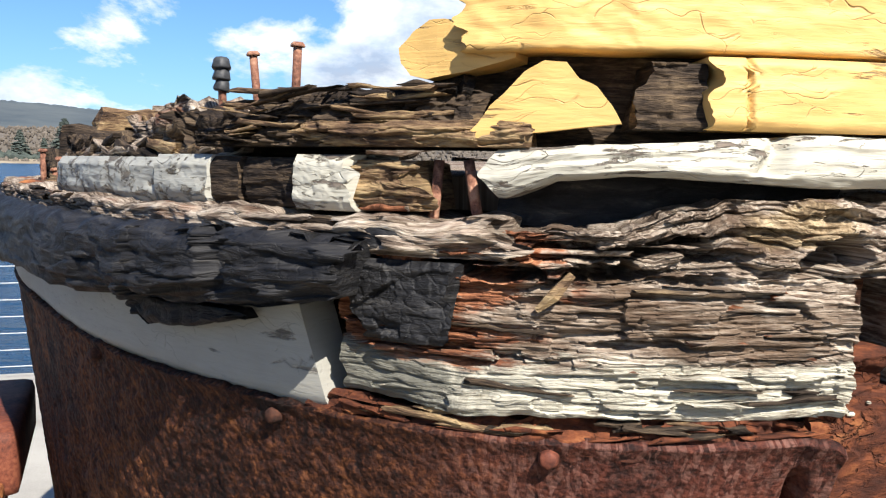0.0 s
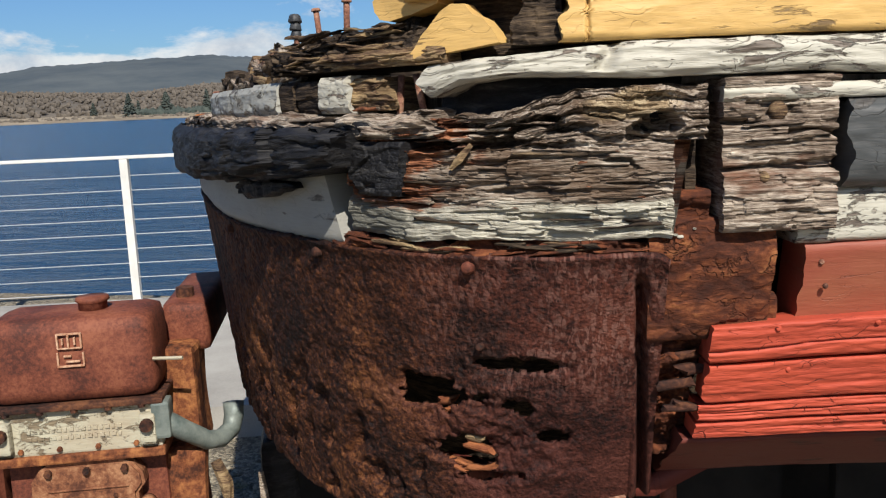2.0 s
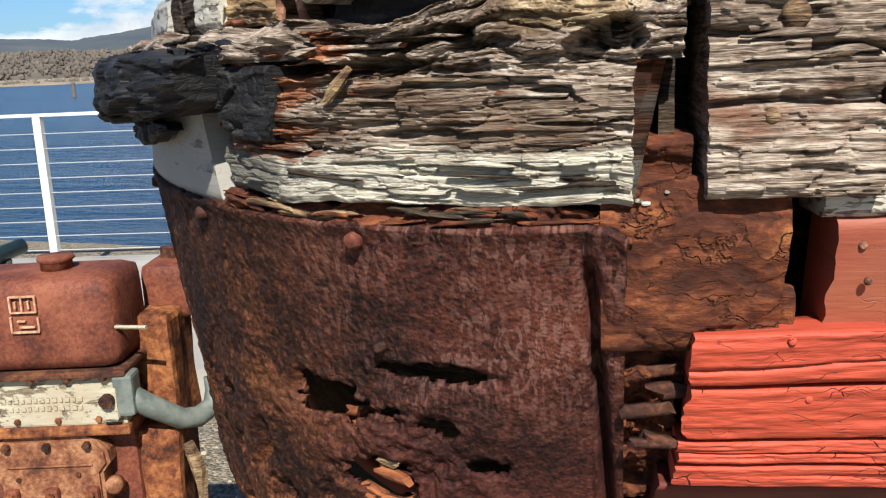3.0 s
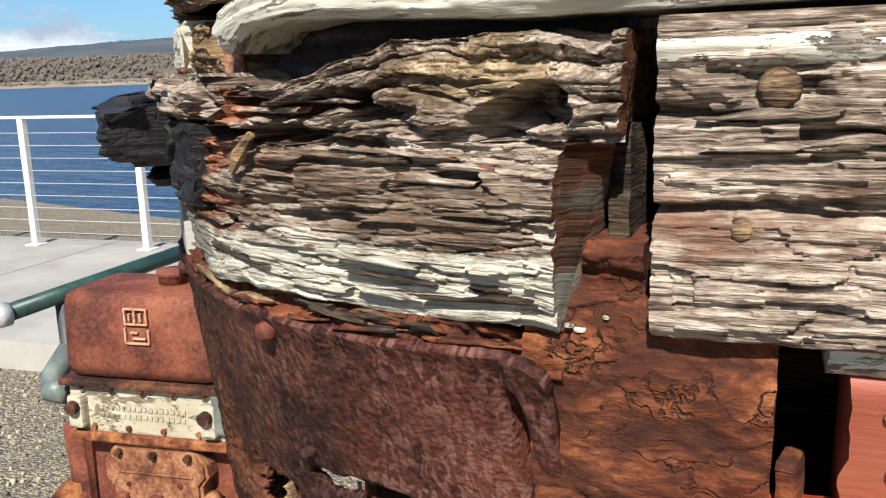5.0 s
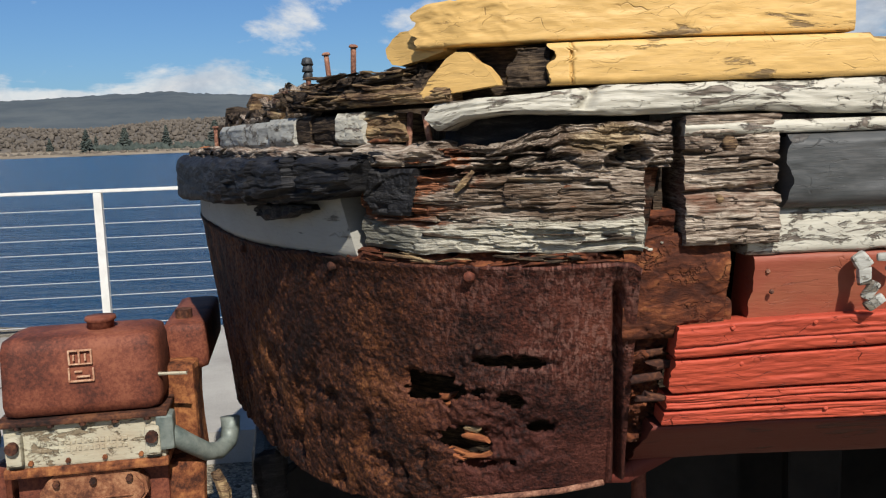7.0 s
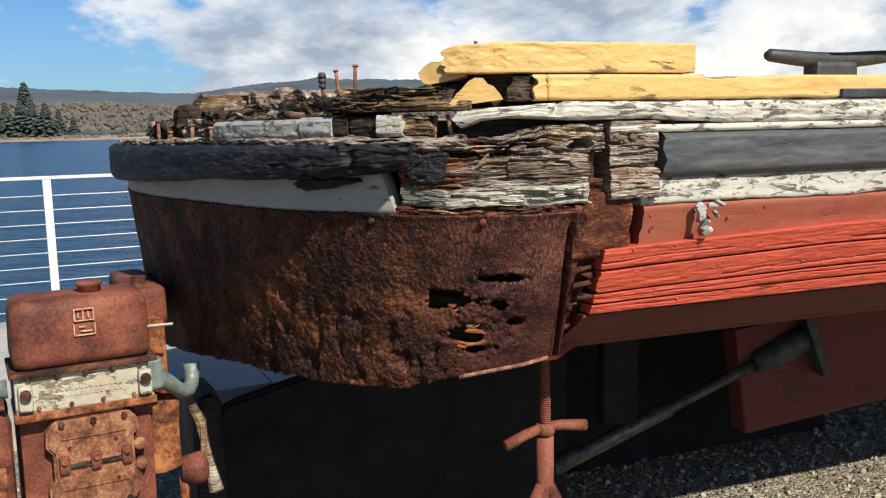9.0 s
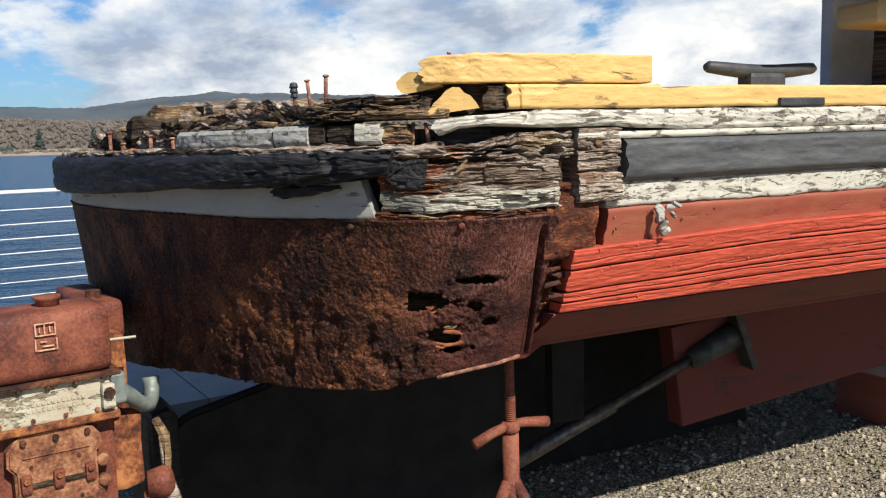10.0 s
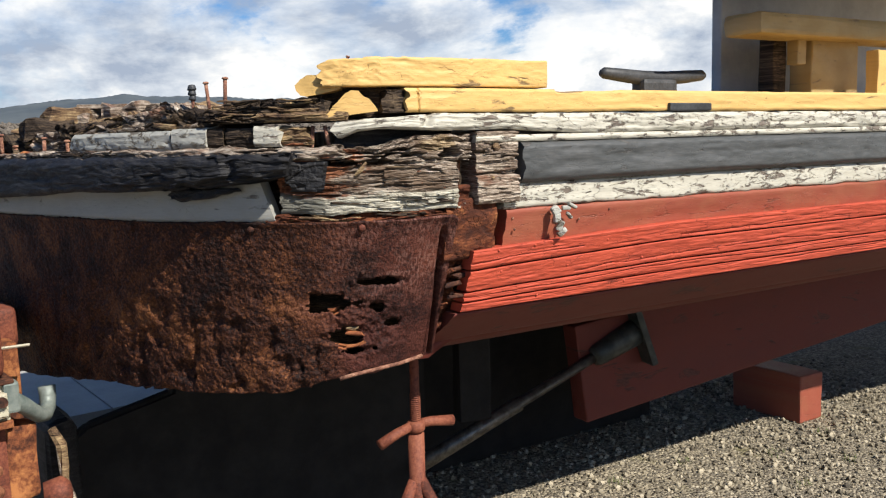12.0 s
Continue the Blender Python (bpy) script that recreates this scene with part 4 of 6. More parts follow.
beam("white_plank", -9.0, X(0.028), 1.506, 1.556, 0.006, 0.10, M_WHITE, boat, 900, 24, lambda s, z: grain(0.0032, 10, 90, 107)(s, z) - 0.012 * np.clip((s + 0.02) / 0.09, 0, 1) - 0.016 * np.exp(-((s + 0.165 + 0.4 * (z - 1.53)) / 0.010) ** 2) * (z > 1.515), end1=lambda z: 0.010 * fbm(z * 30, z * 0, 108, 3) - 0.012 * np.abs((z - 1.528) / 0.02), top=lambda s: -0.013 * np.clip((s + 0.16) / 0.2, 0, 1) + 0.003 * fbm(s * 15, s * 0, 109, 4), foot=lambda s: 0.013 * np.clip((s + 0.60) / 0.2, 0, 1) + 0.004 * np.exp(-((s + 0.06) / 0.06) ** 2) - 0.014 * np.clip((s - 0.0) / 0.04, 0, 1) + 0.003 * fbm(s * 14, s * 0, 110, 3), label="long white plank with flaking paint", round_edge=0.010)
beam("white_strip", -9.0, X(0.381), 1.487, 1.5045, 0.004, 0.08, M_WHITE, boat, 400, 8, grain(0.003, 9, 60, 111), label="thin white strip over the black rail")
for x, lean_x in ((-0.02, 0.006), (0.022, -0.012)):
    p, n = on_hull(X(x), 1.47, -0.03)
    part("drift_bolt", tube([p, p + Vector((lean_x * 0.5, 0, 0.03)), p + Vector((lean_x, 0, 0.065))], 0.0045, 8), M_STEEL, boat, "thin rusted bolt in a gap", True)

# black rail, white strake and faded red strake forward
beam("black_rail", -9.0, X(0.515), 1.385, 1.487, 0.012, 0.10, M_BLACK, boat, 500, 24, lambda s, z: grain(0.0034, 7, 60, 121)(s, z) - 0.010 * np.clip((1.405 - z) / 0.02, 0, 1) ** 2 - 0.010 * np.clip((z - 1.470) / 0.017, 0, 1) ** 2 - 0.006 * np.exp(-((s - X(1.9)) / 0.003) ** 2), end1=ragged(0.006, 40, 122), label="faded black painted rub rail", round_edge=0.012)
beam("white_strake", -9.0, X(0.470), 1.322, 1.3845, -0.012, 0.06, M_WHITE, boat, 500, 14, grain(0.002, 6, 50, 123), end1=ragged(0.004, 60, 124), foot=lambda s: 0.008 * fbm(s * 10, s * 0, 125, 4), label="white painted strake under the rail")
beam("faded_red_strake", -9.0, X(0.478), 1.215, 1.3215, -0.016, 0.06, M_RED_OLD, boat, 400, 16, grain(0.002, 5, 40, 126), end1=ragged(0.004, 40, 127), lean=0.25, label="faded red strake with bare orange patches")
for x, z in ((0.50, 1.297), (0.505, 1.268), (0.62, 1.30), (0.71, 1.28), (0.82, 1.30)):
    p, n = on_hull(X(x), z, -0.018)
    dome("nail_head", p, n, 0.004, 0.003, M_STEEL, boat, 8)
# bright red strakes of the side, each with an open seam
edges = [1.250, 1.197, 1.134, 1.100, 1.066]
for k in range(4):
    gap = 0.0024
    beam("red_plank", -9.0, X(0.374) + 0.004 * k, edges[k + 1] + gap, edges[k] - gap, 0.022, 0.05, M_RED, boat, 800, 26, lambda s, z, k=k: grain(0.0026, 9, 150, 131 + k)(s, z) - 0.007 * np.exp(-((z - edges[k + 1] - 0.02 - 0.012 * fbm(s * 4, s * 0, 140 + k, 4)) / 0.0012) ** 2) * (fbm(s * 2.5, s * 0, 150 + k, 2) > -0.05), lean=0.34, end1=ragged(0.006, 40, 135 + k), foot=lambda s, k=k: -0.022 * np.clip((s + 0.95) / 0.65, 0, 1) * (k < 3) * (1 - 0.33 * k), top=lambda s, k=k: -0.022 * np.clip((s + 0.95) / 0.65, 0, 1) * (1 - 0.33 * max(k - 1, 0)), label="bright red painted plank with drying cracks", round_edge=0.002)
for x, z in ((0.45, 1.222), (0.47, 1.165), (0.56, 1.225), (0.60, 1.085), (0.68, 1.16), (0.80, 1.22), (0.95, 1.155), (1.1, 1.22), (0.9, 1.09)):
    p, n = on_hull(X(x), z, 0.022 + 0.34 * (z - 1.31))
    dome("nail_head", p, n, 0.0042, 0.0025, M_RED, boat, 8)
# same red as the planks above, darkened in place of shade
beam("bilge_plank", -9.0, X(0.345), 0.965, 1.064, 0.254, 0.05, M_RED_SHADED, boat, 300, 10, grain(0.002, 6, 60, 141), lean=1.3, label="red plank of the bilge turning under, shade in its colour", end1=ragged(0.01, 30, 142))
# underside of the counter, sloping in to the keel
ss = np.linspace(-9.0, 13.0, 240)
px, py, pnx, pny = plan(ss)
rows_ = []
for k, (inset, z) in enumerate(((0.19, 0.97), (0.45, 0.88), (0.80, 0.78), (1.36, 0.70))):
    rows_.append(np.stack((px - pnx * inset, py - pny * inset, np.minimum(z, np.where(ss > -0.3, 0.93, 9.0)) + 0 * px), -1))
fc = [(k * 240 + j, k * 240 + j + 1, (k + 1) * 240 + j + 1, (k + 1) * 240 + j) for k in range(3) for j in range(239)]
mesh_object("bottom", np.concatenate(rows_), fc, M_RED_SHADED, boat, np.stack((np.tile(ss, 4), np.repeat([0.0, 0.3, 0.7, 1.1], 240)), -1), True, "red bottom planking, colour darkened for shade under the counter").modifiers.new("thickness", "SOLIDIFY").thickness = 0.03
# deck
ss = np.linspace(-9.0, 13.0, 260)
px, py, pnx, pny = plan(ss)
rim = np.stack((px - pnx * 0.11, py - pny * 0.11, 1.49 + 0 * px), -1)
mid = np.stack((px - pnx * 0.40, py - pny * 0.40, 1.50 + 0 * px), -1)
far = np.stack((px - pnx * 1.50, py - pny * 1.50, 1.52 + 0 * px), -1)
mesh_object("deck", np.concatenate((rim, mid, far)), [(k * 260 + j, k * 260 + j + 1, (k + 1) * 260 + j + 1, (k + 1) * 260 + j) for k in range(2) for j in range(259)], M_TIMBER_DRY, boat, np.stack((np.tile(ss, 3), np.repeat([0.0, 0.35, 1.0], 260)), -1), True, "grey weathered deck").modifiers.new("thickness", "SOLIDIFY").thickness = 0.03

# yellow bulwark planks and the rotten beam aft of them
beam("yellow_plank", -9.0, X(0.205), 1.560, 1.616, -0.004, 0.09, M_YELLOW, boat, 700, 20, lambda s, z: grain(0.0022, 8, 60, 161)(s, z) - 0.006 * np.exp(-((s - X(0.235)) / 0.0018) ** 2), end1=ragged(0.01, 50, 162), top=lambda s: -0.012 * np.clip(fbm(s * 3.5, s * 0, 163, 4), 0, 1) * (s < -0.55), foot=lambda s: 0.003 * fbm(s * 12, s * 0, 164, 3), label="long yellow-painted plank")
beam("yellow_plank", X(0.205), X(0.145), 1.560, 1.612, -0.010, 0.08, M_DARK, boat, 60, 40, grain(0.008, 9, 40, 165), end1=lambda z: 0.02 * fbm(z * 60, z * 0, 166, 3) - 0.5 * (z - 1.575) * (z > 1.575), label="broken rotten end of the yellow plank")
beam("dark_core", X(0.40), X(-0.03), 1.545, 1.632, -0.055, 0.05, M_DARK, boat, 20, 10, grain(0.006, 9, 40, 167))
beam("cap_plank", X(0.612), X(0.010), 1.620, 1.686, -0.014, 0.14, M_YELLOW, boat, 240, 30, lambda s, z: grain(0.0026, 8, 60, 168)(s, z) + 0.005 * fbm(s * 30, z * 40, 169, 3) * (s > -0.06), end1=lambda z: 0.026 * fbm(z * 80, z * 0, 170, 3) - 0.014 * np.clip((z - 1.66) / 0.022, 0, 1), top=lambda s: -0.008 * np.clip((s + 0.02) / 0.10, 0, 1) - 0.007 * np.clip(fbm(s * 30, s * 0, 172, 3), 0, 1) * (s > -0.3) + 0.0015 * fbm(s * 40, s * 0, 171, 3), label="yellow cap plank with a broken end", round_edge=0.003)


def chunk(name, outline, y_front, depth, mat, label, seed, heading=0.0, amp=0.004, at=(0, 0)):
    """A broken piece of board: an outline in the plane of the side, cut to a depth, with uneven faces. Lies along the plan."""
    bm = bmesh.new()
    ring = [bm.verts.new((x, 0, z)) for x, z in outline]
    f = bm.faces.new(ring)
    r = bmesh.ops.extrude_face_region(bm, geom=[f])
    bmesh.ops.translate(bm, vec=(0, depth, 0), verts=[v for v in r["geom"] if isinstance(v, bmesh.types.BMVert)])
    bmesh.ops.triangulate(bm, faces=bm.faces[:])
    bmesh.ops.subdivide_edges(bm, edges=bm.edges[:], cuts=3, use_grid_fill=True)
    for v in bm.verts:
        v.co += amp * noise.noise_vector(v.co * 40 + Vector((seed, 0, 0))) + amp * 1.5 * noise.noise_vector(v.co * 14 + Vector((0, seed, 0)))
    bmesh.ops.transform(bm, matrix=Matrix.Translation((at[0], at[1], 0)) @ Matrix.Rotation(heading, 4, "Z"), verts=bm.verts)
    return part(name, bm, mat, boat, label)


chunk("yellow_chunk", [(-0.122, 1.552), (0.0, 1.564), (-0.008, 1.578), (-0.018, 1.590), (-0.032, 1.597), (-0.043, 1.611), (-0.060, 1.612), (-0.075, 1.603), (-0.090, 1.586), (-0.100, 1.577), (-0.110, 1.563)], 0, 0.03, M_YELLOW, "broken triangular piece of yellow board", 4, radians(-12), 0.0015, (0.134, 0.688))
chunk("yellow_chunk", [(-0.040, 1.615), (-0.030, 1.604), (-0.015, 1.600), (0.03, 1.608), (0.06, 1.614), (0.06, 1.645), (0.01, 1.648), (-0.015, 1.650), (-0.030, 1.642), (-0.042, 1.628)], 0, 0.06, M_YELLOW, "rounded broken end of a yellow board", 6, radians(-22), 0.002, (0.0, 0.745))


def rot_relief(s, z):
    return grain(0.014, 9, 46, 181)(s, z) + grain(0.006, 20, 120, 182)(s, z) - 0.03 * np.clip((z - 1.57) / 0.04, 0, 1)


beam("rotten_beam", X(0.02), X(-0.25), 1.545, 1.603, -0.014, 0.16, M_DARK, boat, 220, 60, rot_relief, end0=ragged(0.02, 40, 183), end1=ragged(0.03, 40, 184), top=lambda s: -0.030 * np.clip((s - 0.12) / 0.3, 0, 1) + 0.014 * fbm(s * 16, s * 0, 185, 4), nt=10, label="black rotten beam with yellow paint scraps")
beam("rotten_beam", X(0.055), X(-0.12), 1.545, 1.566, -0.002, 0.05, M_TAN, boat, 120, 30, grain(0.010, 9, 60, 186), end0=ragged(0.02, 70, 187), end1=ragged(0.03, 70, 188), label="splintered tan lower edge of the rotten beam")
for k in range(9):
    s0_ = X(-0.20) + 0.16 * k
    beam("rotten_debris", s0_, s0_ + 0.19 + 0.03 * (k % 3), 1.505 - 0.004 * k, 1.588 - 0.010 * k + 0.012 * (k % 2), -0.055 - 0.02 * (k % 3), 0.12, (M_DARK, M_TAN, M_TIMBER_DRY)[(k * 2) % 3], boat, 70, 20, grain(0.022, 12, 50, 190 + k), end0=ragged(0.05, 40, 200 + k), end1=ragged(0.05, 40, 210 + k), top=lambda s, k=k: 0.03 * fbm(s * 18, s * 0, 220 + k, 4), nt=8, label="crumbled rotten deck-edge timber")


part("batten", rough_box((0.34, 0.035, 0.014), Vector((-0.37, 1.67, 1.625)), 0.003, 3, 0.003, 2, Matrix.Rotation(radians(-6), 4, "Z")), M_TIMBER_DRY, boat, "loose grey batten lying on the debris")
for k in range(16):
    q = Vector((-0.62 + 0.035 * k + 0.02 * ((k * 7) % 3), 1.62 + 0.05 * ((k * 5) % 4) - 0.012 * k, 1.555 + 0.012 * ((k * 3) % 4)))
    part("rotten_debris", rough_box((0.14, 0.07, 0.05 + 0.01 * (k % 3)), q, 0.012, 2, 0.022, k + 30, Matrix.Rotation(0.5 * k, 4, "Z")), (M_DARK, M_TAN, M_TIMBER_DRY)[k % 3], boat, "crumbled rotten deck timber")


def upright_bolt(place, height, r, lean_, parent, nuts=0, head=True):
    p = Vector(place)
    q = p + Vector((lean_[0], lean_[1], height))
    ob = part("bolt", tube([p, p.lerp(q, 0.5), q], r, 10), M_STEEL, parent, "upright rusty bolt", True)
    d = (q - p).normalized()
    if head:
        dome("bolt_head", q, d, r * 1.9, r * 1.1, M_STEEL, ob, 12)
    for k in range(nuts):
        c = q - d * (0.006 + 0.012 * k)
        dome("nut", c, (d + Vector((0.1 * k, 0.12, 0))).normalized(), 0.0125 - 0.001 * k, 0.013, M_IRON_BLACK, ob, 6, "black seized nut")
    return ob


upright_bolt((-0.243, 1.005, 1.55), 0.094, 0.0045, (-0.002, 0.0), boat, 3, False)
upright_bolt((-0.203, 1.010, 1.56), 0.090, 0.0045, (-0.008, 0.0), boat)
upright_bolt((-0.167, 1.020, 1.57), 0.092, 0.0050, (0.004, 0.0), boat)
upright_bolt((0.085, 0.80, 1.66), 0.035, 0.003, (0.012, 0.0), boat)
chunk("splinter", [(-0.006, 1.54), (0.028, 1.545), (0.014, 1.575), (0.006, 1.590), (-0.004, 1.597)], 0, 0.012, M_TAN, "upright wood splinter by the seized nut", 8, 0.4, 0.002, (-0.238, 1.0))
for k, (u, hgt) in enumerate(((0.95, 0.06), (1.0, 0.035), (1.08, 0.07), (1.30, 0.05), (1.36, 0.085), (1.42, 0.05))):
    p, n = on_hull(u, 1.46, -0.05 - 0.02 * (k % 2))
    upright_bolt(p, hgt, 0.0055, (0.003 * (k % 3 - 1), 0), boat)
for k in range(10):
    u = 0.9 + 0.065 * k
    p, n = on_hull(u, 1.475, -0.03 - 0.02 * (k % 3))
    part("rust_lump", rough_box((0.05 + 0.02 * (k % 2), 0.04, 0.03), p, 0.008, 1, 0.012, k), (M_RUST_ORANGE, M_DARK, M_TAN)[k % 3], boat, "crumbled lump of rusty wood")

def slivers(name, count, sa, sb, za, zb, out, mat, seed, size=(0.02, 0.09), thick=(0.0015, 0.0045), label="", tilt=0.06):
    rnd = random.Random(seed)
    for _ in range(count):
        ln, th = rnd.uniform(*size), rnd.uniform(*thick)
        s_, z_ = rnd.uniform(sa, max(sb - ln, sa + 0.001)), rnd.uniform(za, zb)
        k = rnd.uniform(-tilt, tilt)
        sd = rnd.randint(0, 999)
        beam(name, s_, s_ + ln, z_, z_ + th, out + rnd.uniform(-0.002, 0.007), rnd.uniform(0.006, 0.014), mat if not isinstance(mat, tuple) else rnd.choice(mat), boat, 14, 3, grain(0.002, 20, 160, sd), end0=lambda z, sd=sd, th=th, z_=z_: 0.018 * fbm((z - z_) / th * 1.7, z * 0, sd, 2), end1=lambda z, sd=sd, th=th, z_=z_: 0.018 * fbm((z - z_) / th * 1.7, z * 0, sd + 5, 2), top=lambda s, k=k, m=s_ + ln / 2: k * (s - m) + 0.004 * fbm(s * 40, s * 0, sd, 2), foot=lambda s, k=k, m=s_ + ln / 2: k * (s - m), round_edge=0.001, nt=2, label=label)


slivers("splinter", 60, X(0.335), X(-0.07), 1.345, 1.498, 0.003, (M_TIMBER,) * 6 + (M_DARK,), 1, label="split sliver of weathered wood")
slivers("splinter", 14, X(0.05), X(-0.08), 1.375, 1.44, 0.004, M_TIMBER, 2, (0.02, 0.05), label="rust-red sliver of rotten wood")
slivers("splinter", 18, X(0.49), X(0.385), 1.36, 1.50, 0.000, (M_TIMBER_DRY, M_TIMBER_DRY, M_DARK), 3, (0.02, 0.06), label="split sliver of weathered wood", tilt=0.02)
slivers("splinter", 26, X(0.31), X(-0.10), 1.318, 1.332, 0.000, (M_RUST_WOOD, M_RUST_WOOD, M_RUST_WOOD, M_TAN, M_DARK), 4, (0.02, 0.07), (0.002, 0.005), "loose flake along the rust ledge", 0.12)
slivers("splinter", 30, X(0.03), X(-0.24), 1.545, 1.595, -0.016, (M_TAN, M_DARK, M_TAN), 5, (0.03, 0.10), label="splinter of the rotten beam", tilt=0.15)
slivers("splinter", 30, X(-0.22), 0.95, 1.512, 1.548, -0.05, (M_TAN, M_DARK, M_TIMBER_DRY), 6, (0.04, 0.12), (0.004, 0.012), "crumbled splinter of deck-edge timber", 0.25)
slivers("splinter", 24, X(0.0), 1.3, 1.474, 1.486, 0.016, (M_TIMBER_DRY, M_DARK), 7, (0.04, 0.14), (0.003, 0.006), "grey splinter on top of the guard", 0.05)
slivers("splinter", 5, X(0.375), X(0.322), 1.05, 1.20, -0.055, M_RUST, 8, (0.02, 0.045), (0.006, 0.014), "crumbling rusty splinter", 0.2)
slivers("splinter", 16, 0.005, 0.115, 1.005, 1.10, -0.070, (M_RUST_WOOD_GRAIN, M_RUST_WOOD_GRAIN, M_TAN), 9, (0.02, 0.055), (0.005, 0.012), "rotten wood showing through a rust hole", 0.2)
# diagonal knot splinter and its hollow
p, n = on_hull(X(0.085), 1.432, 0.010)
part("splinter", tube([p + Vector((-0.012, 0, -0.010)), p + Vector((0.0, -0.004, 0.002)), p + Vector((0.014, -0.002, 0.018))], 0.0045, 6, [0.6, 1.2, 0.7]), M_TAN, boat, "pale diagonal splinter")
# pale rod along the plate's foot, paint crumbs, rusty lug
rod = [on_hull(u, zz, float(plate_lean(u)) * (zz - 1.31) + 0.004)[0] for u, zz in ((-0.20, 0.955), (-0.12, 0.948), (-0.04, 0.945), (0.03, 0.940), (0.075, 0.932))]
part("foot_rod", tube(rod, 0.0050, 8), M_STEEL, boat, "pale crusted rod along the plate's foot", True)
for k, (x, z, r) in enumerate(((0.328, 1.340, 0.006), (0.334, 1.334, 0.007), (0.317, 1.342, 0.005), (0.352, 1.345, 0.004), (0.432, 1.352, 0.004), (0.424, 1.353, 0.003))):
    p, n = on_hull(X(x), z, -0.010)
    part("paint_crumb", rough_box((r * 1.1, r * 0.8, r * 0.6), p, r * 0.35, 2, r * 0.75, k), M_WHITE, boat, "crumb of white paint")
p, n = on_hull(X(0.455), 1.235, -0.05)
part("rusty_lug", rough_box((0.014, 0.03, 0.040), p, 0.004, 2, 0.006, 3), M_RUST_WOOD, boat, "rusty iron lug in a gap")

# rope scrap, scupper, cleat, bitt and cabin side
p, n = on_hull(X(0.63), 1.31, 0.0)
part("rope_scrap", joined(*[rough_box((0.020 - 0.002 * k, 0.012, 0.024), p + Vector(o), 0.004, 1, 0.007, 40 + k, Matrix.Rotation(0.5 * k - 0.6, 4, "Y")) for k, o in enumerate(((-0.012, -0.008, 0.0), (-0.010, -0.010, -0.020), (-0.002, -0.012, -0.038), (0.006, -0.010, -0.055), (0.020, -0.008, 0.004), (0.034, -0.008, 0.010), (0.026, -0.008, -0.014)))]), M_GRIMY, boat, "frayed off-white rope scrap")
# solid black bar: the shade inside a scupper slot put into colour
p, n = on_hull(X(1.095), 1.571, -0.006)
part("scupper", rough_box((0.17, 0.012, 0.022), p + n * 0.006, 0.004, turn=Matrix.Rotation(radians(13), 4, "Z")), M_IRON_BLACK, boat, "black bar standing in for a shaded slot in the plank")
cl = Vector((1.205, 1.217, 1.642))
R13 = Matrix.Rotation(radians(12), 4, "Z")
cleat = part("cleat", tube([cl + R13 @ Vector((x, 0, z)) for x, z in ((-0.228, 0.044), (-0.215, 0.046), (-0.14, 0.040), (-0.06, 0.034), (0.0, 0.033), (0.06, 0.034), (0.14, 0.040), (0.215, 0.046), (0.228, 0.044))], 0.021, 12, [0.5, 0.85, 1, 1.08, 1.08, 1.08, 1, 0.85, 0.5]), M_IRON_BLACK, boat, "large black cast-iron cleat", True)
part("cleat_foot", rough_box((0.15, 0.06, 0.06), cl, 0.014, turn=R13), M_IRON_BLACK, cleat)
beam("cap_rail", -9.0, X(0.72), 1.600, 1.6145, -0.09, 0.36, M_YELLOW, boat, 200, 4, grain(0.002, 5, 40, 230), label="yellow inner cap of the bulwark")

# ---- cabin, far right ----
def boxy(name, size, centre, mat, parent, label="", bevel=0.008, turn=None, amp=0.0):
    return part(name, rough_box(size, centre, bevel, 2 if amp else 0, amp, len(name), turn), mat, parent, label)


R = Matrix.Rotation(radians(12.5), 4, "Z")
CAB = Vector((1.81, 1.67, 0))


def cabp(x, y, z):
    v = R @ Vector((x, y, 0))
    return Vector((CAB.x + v.x, CAB.y + v.y, z))


cabin = part("cabin_wall", rough_box((3.2, 0.05, 1.3), cabp(1.6, 0.03, 2.10), 0.01, turn=R), M_CABIN, boat, "blue-grey painted cabin side")
# yellow darkened for the bitt: the shade on it is put into the paint
M_YELLOW_SHADED = paint("shaded_yellow_paint", (0.33, 0.235, 0.10), ((0.10, 0.07, 0.04), (0.36, 0.26, 0.14)), 0.38, (6, 20), (0.5, 0.4, 0.22))
# unseen slab above the view, added to keep sun off bitt and wall
part("cabin_roof", rough_box((4.0, 0.85, 0.05), cabp(1.4, -0.36, 2.16), 0.01, turn=R), M_CABIN, boat, "unseen roof slab added to shade the bitt and cabin side")
bitt = boxy("bitt_post", (0.29, 0.10, 0.30), cabp(0.30, -0.24, 1.74), M_YELLOW_SHADED, boat, "weathered yellow bitt post with shade in its paint", 0.006, R, 0.004)
boxy("bitt_beam", (1.0, 0.16, 0.075), cabp(0.24, -0.30, 1.865), M_YELLOW_SHADED, bitt, "weathered yellow cross beam with shade in its paint", 0.015, R, 0.006)
boxy("bitt_side", (0.07, 0.07, 0.24), cabp(0.04, -0.20, 1.72), M_DARK, bitt, "rotten dark post", 0.006, R, 0.006)
boxy("bitt_block", (0.05, 0.05, 0.10), cabp(0.10, -0.26, 1.79), M_YELLOW_SHADED, bitt, "", 0.005, R, 0.003)
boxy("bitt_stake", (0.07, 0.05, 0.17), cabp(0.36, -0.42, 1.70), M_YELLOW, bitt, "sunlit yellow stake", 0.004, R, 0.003)

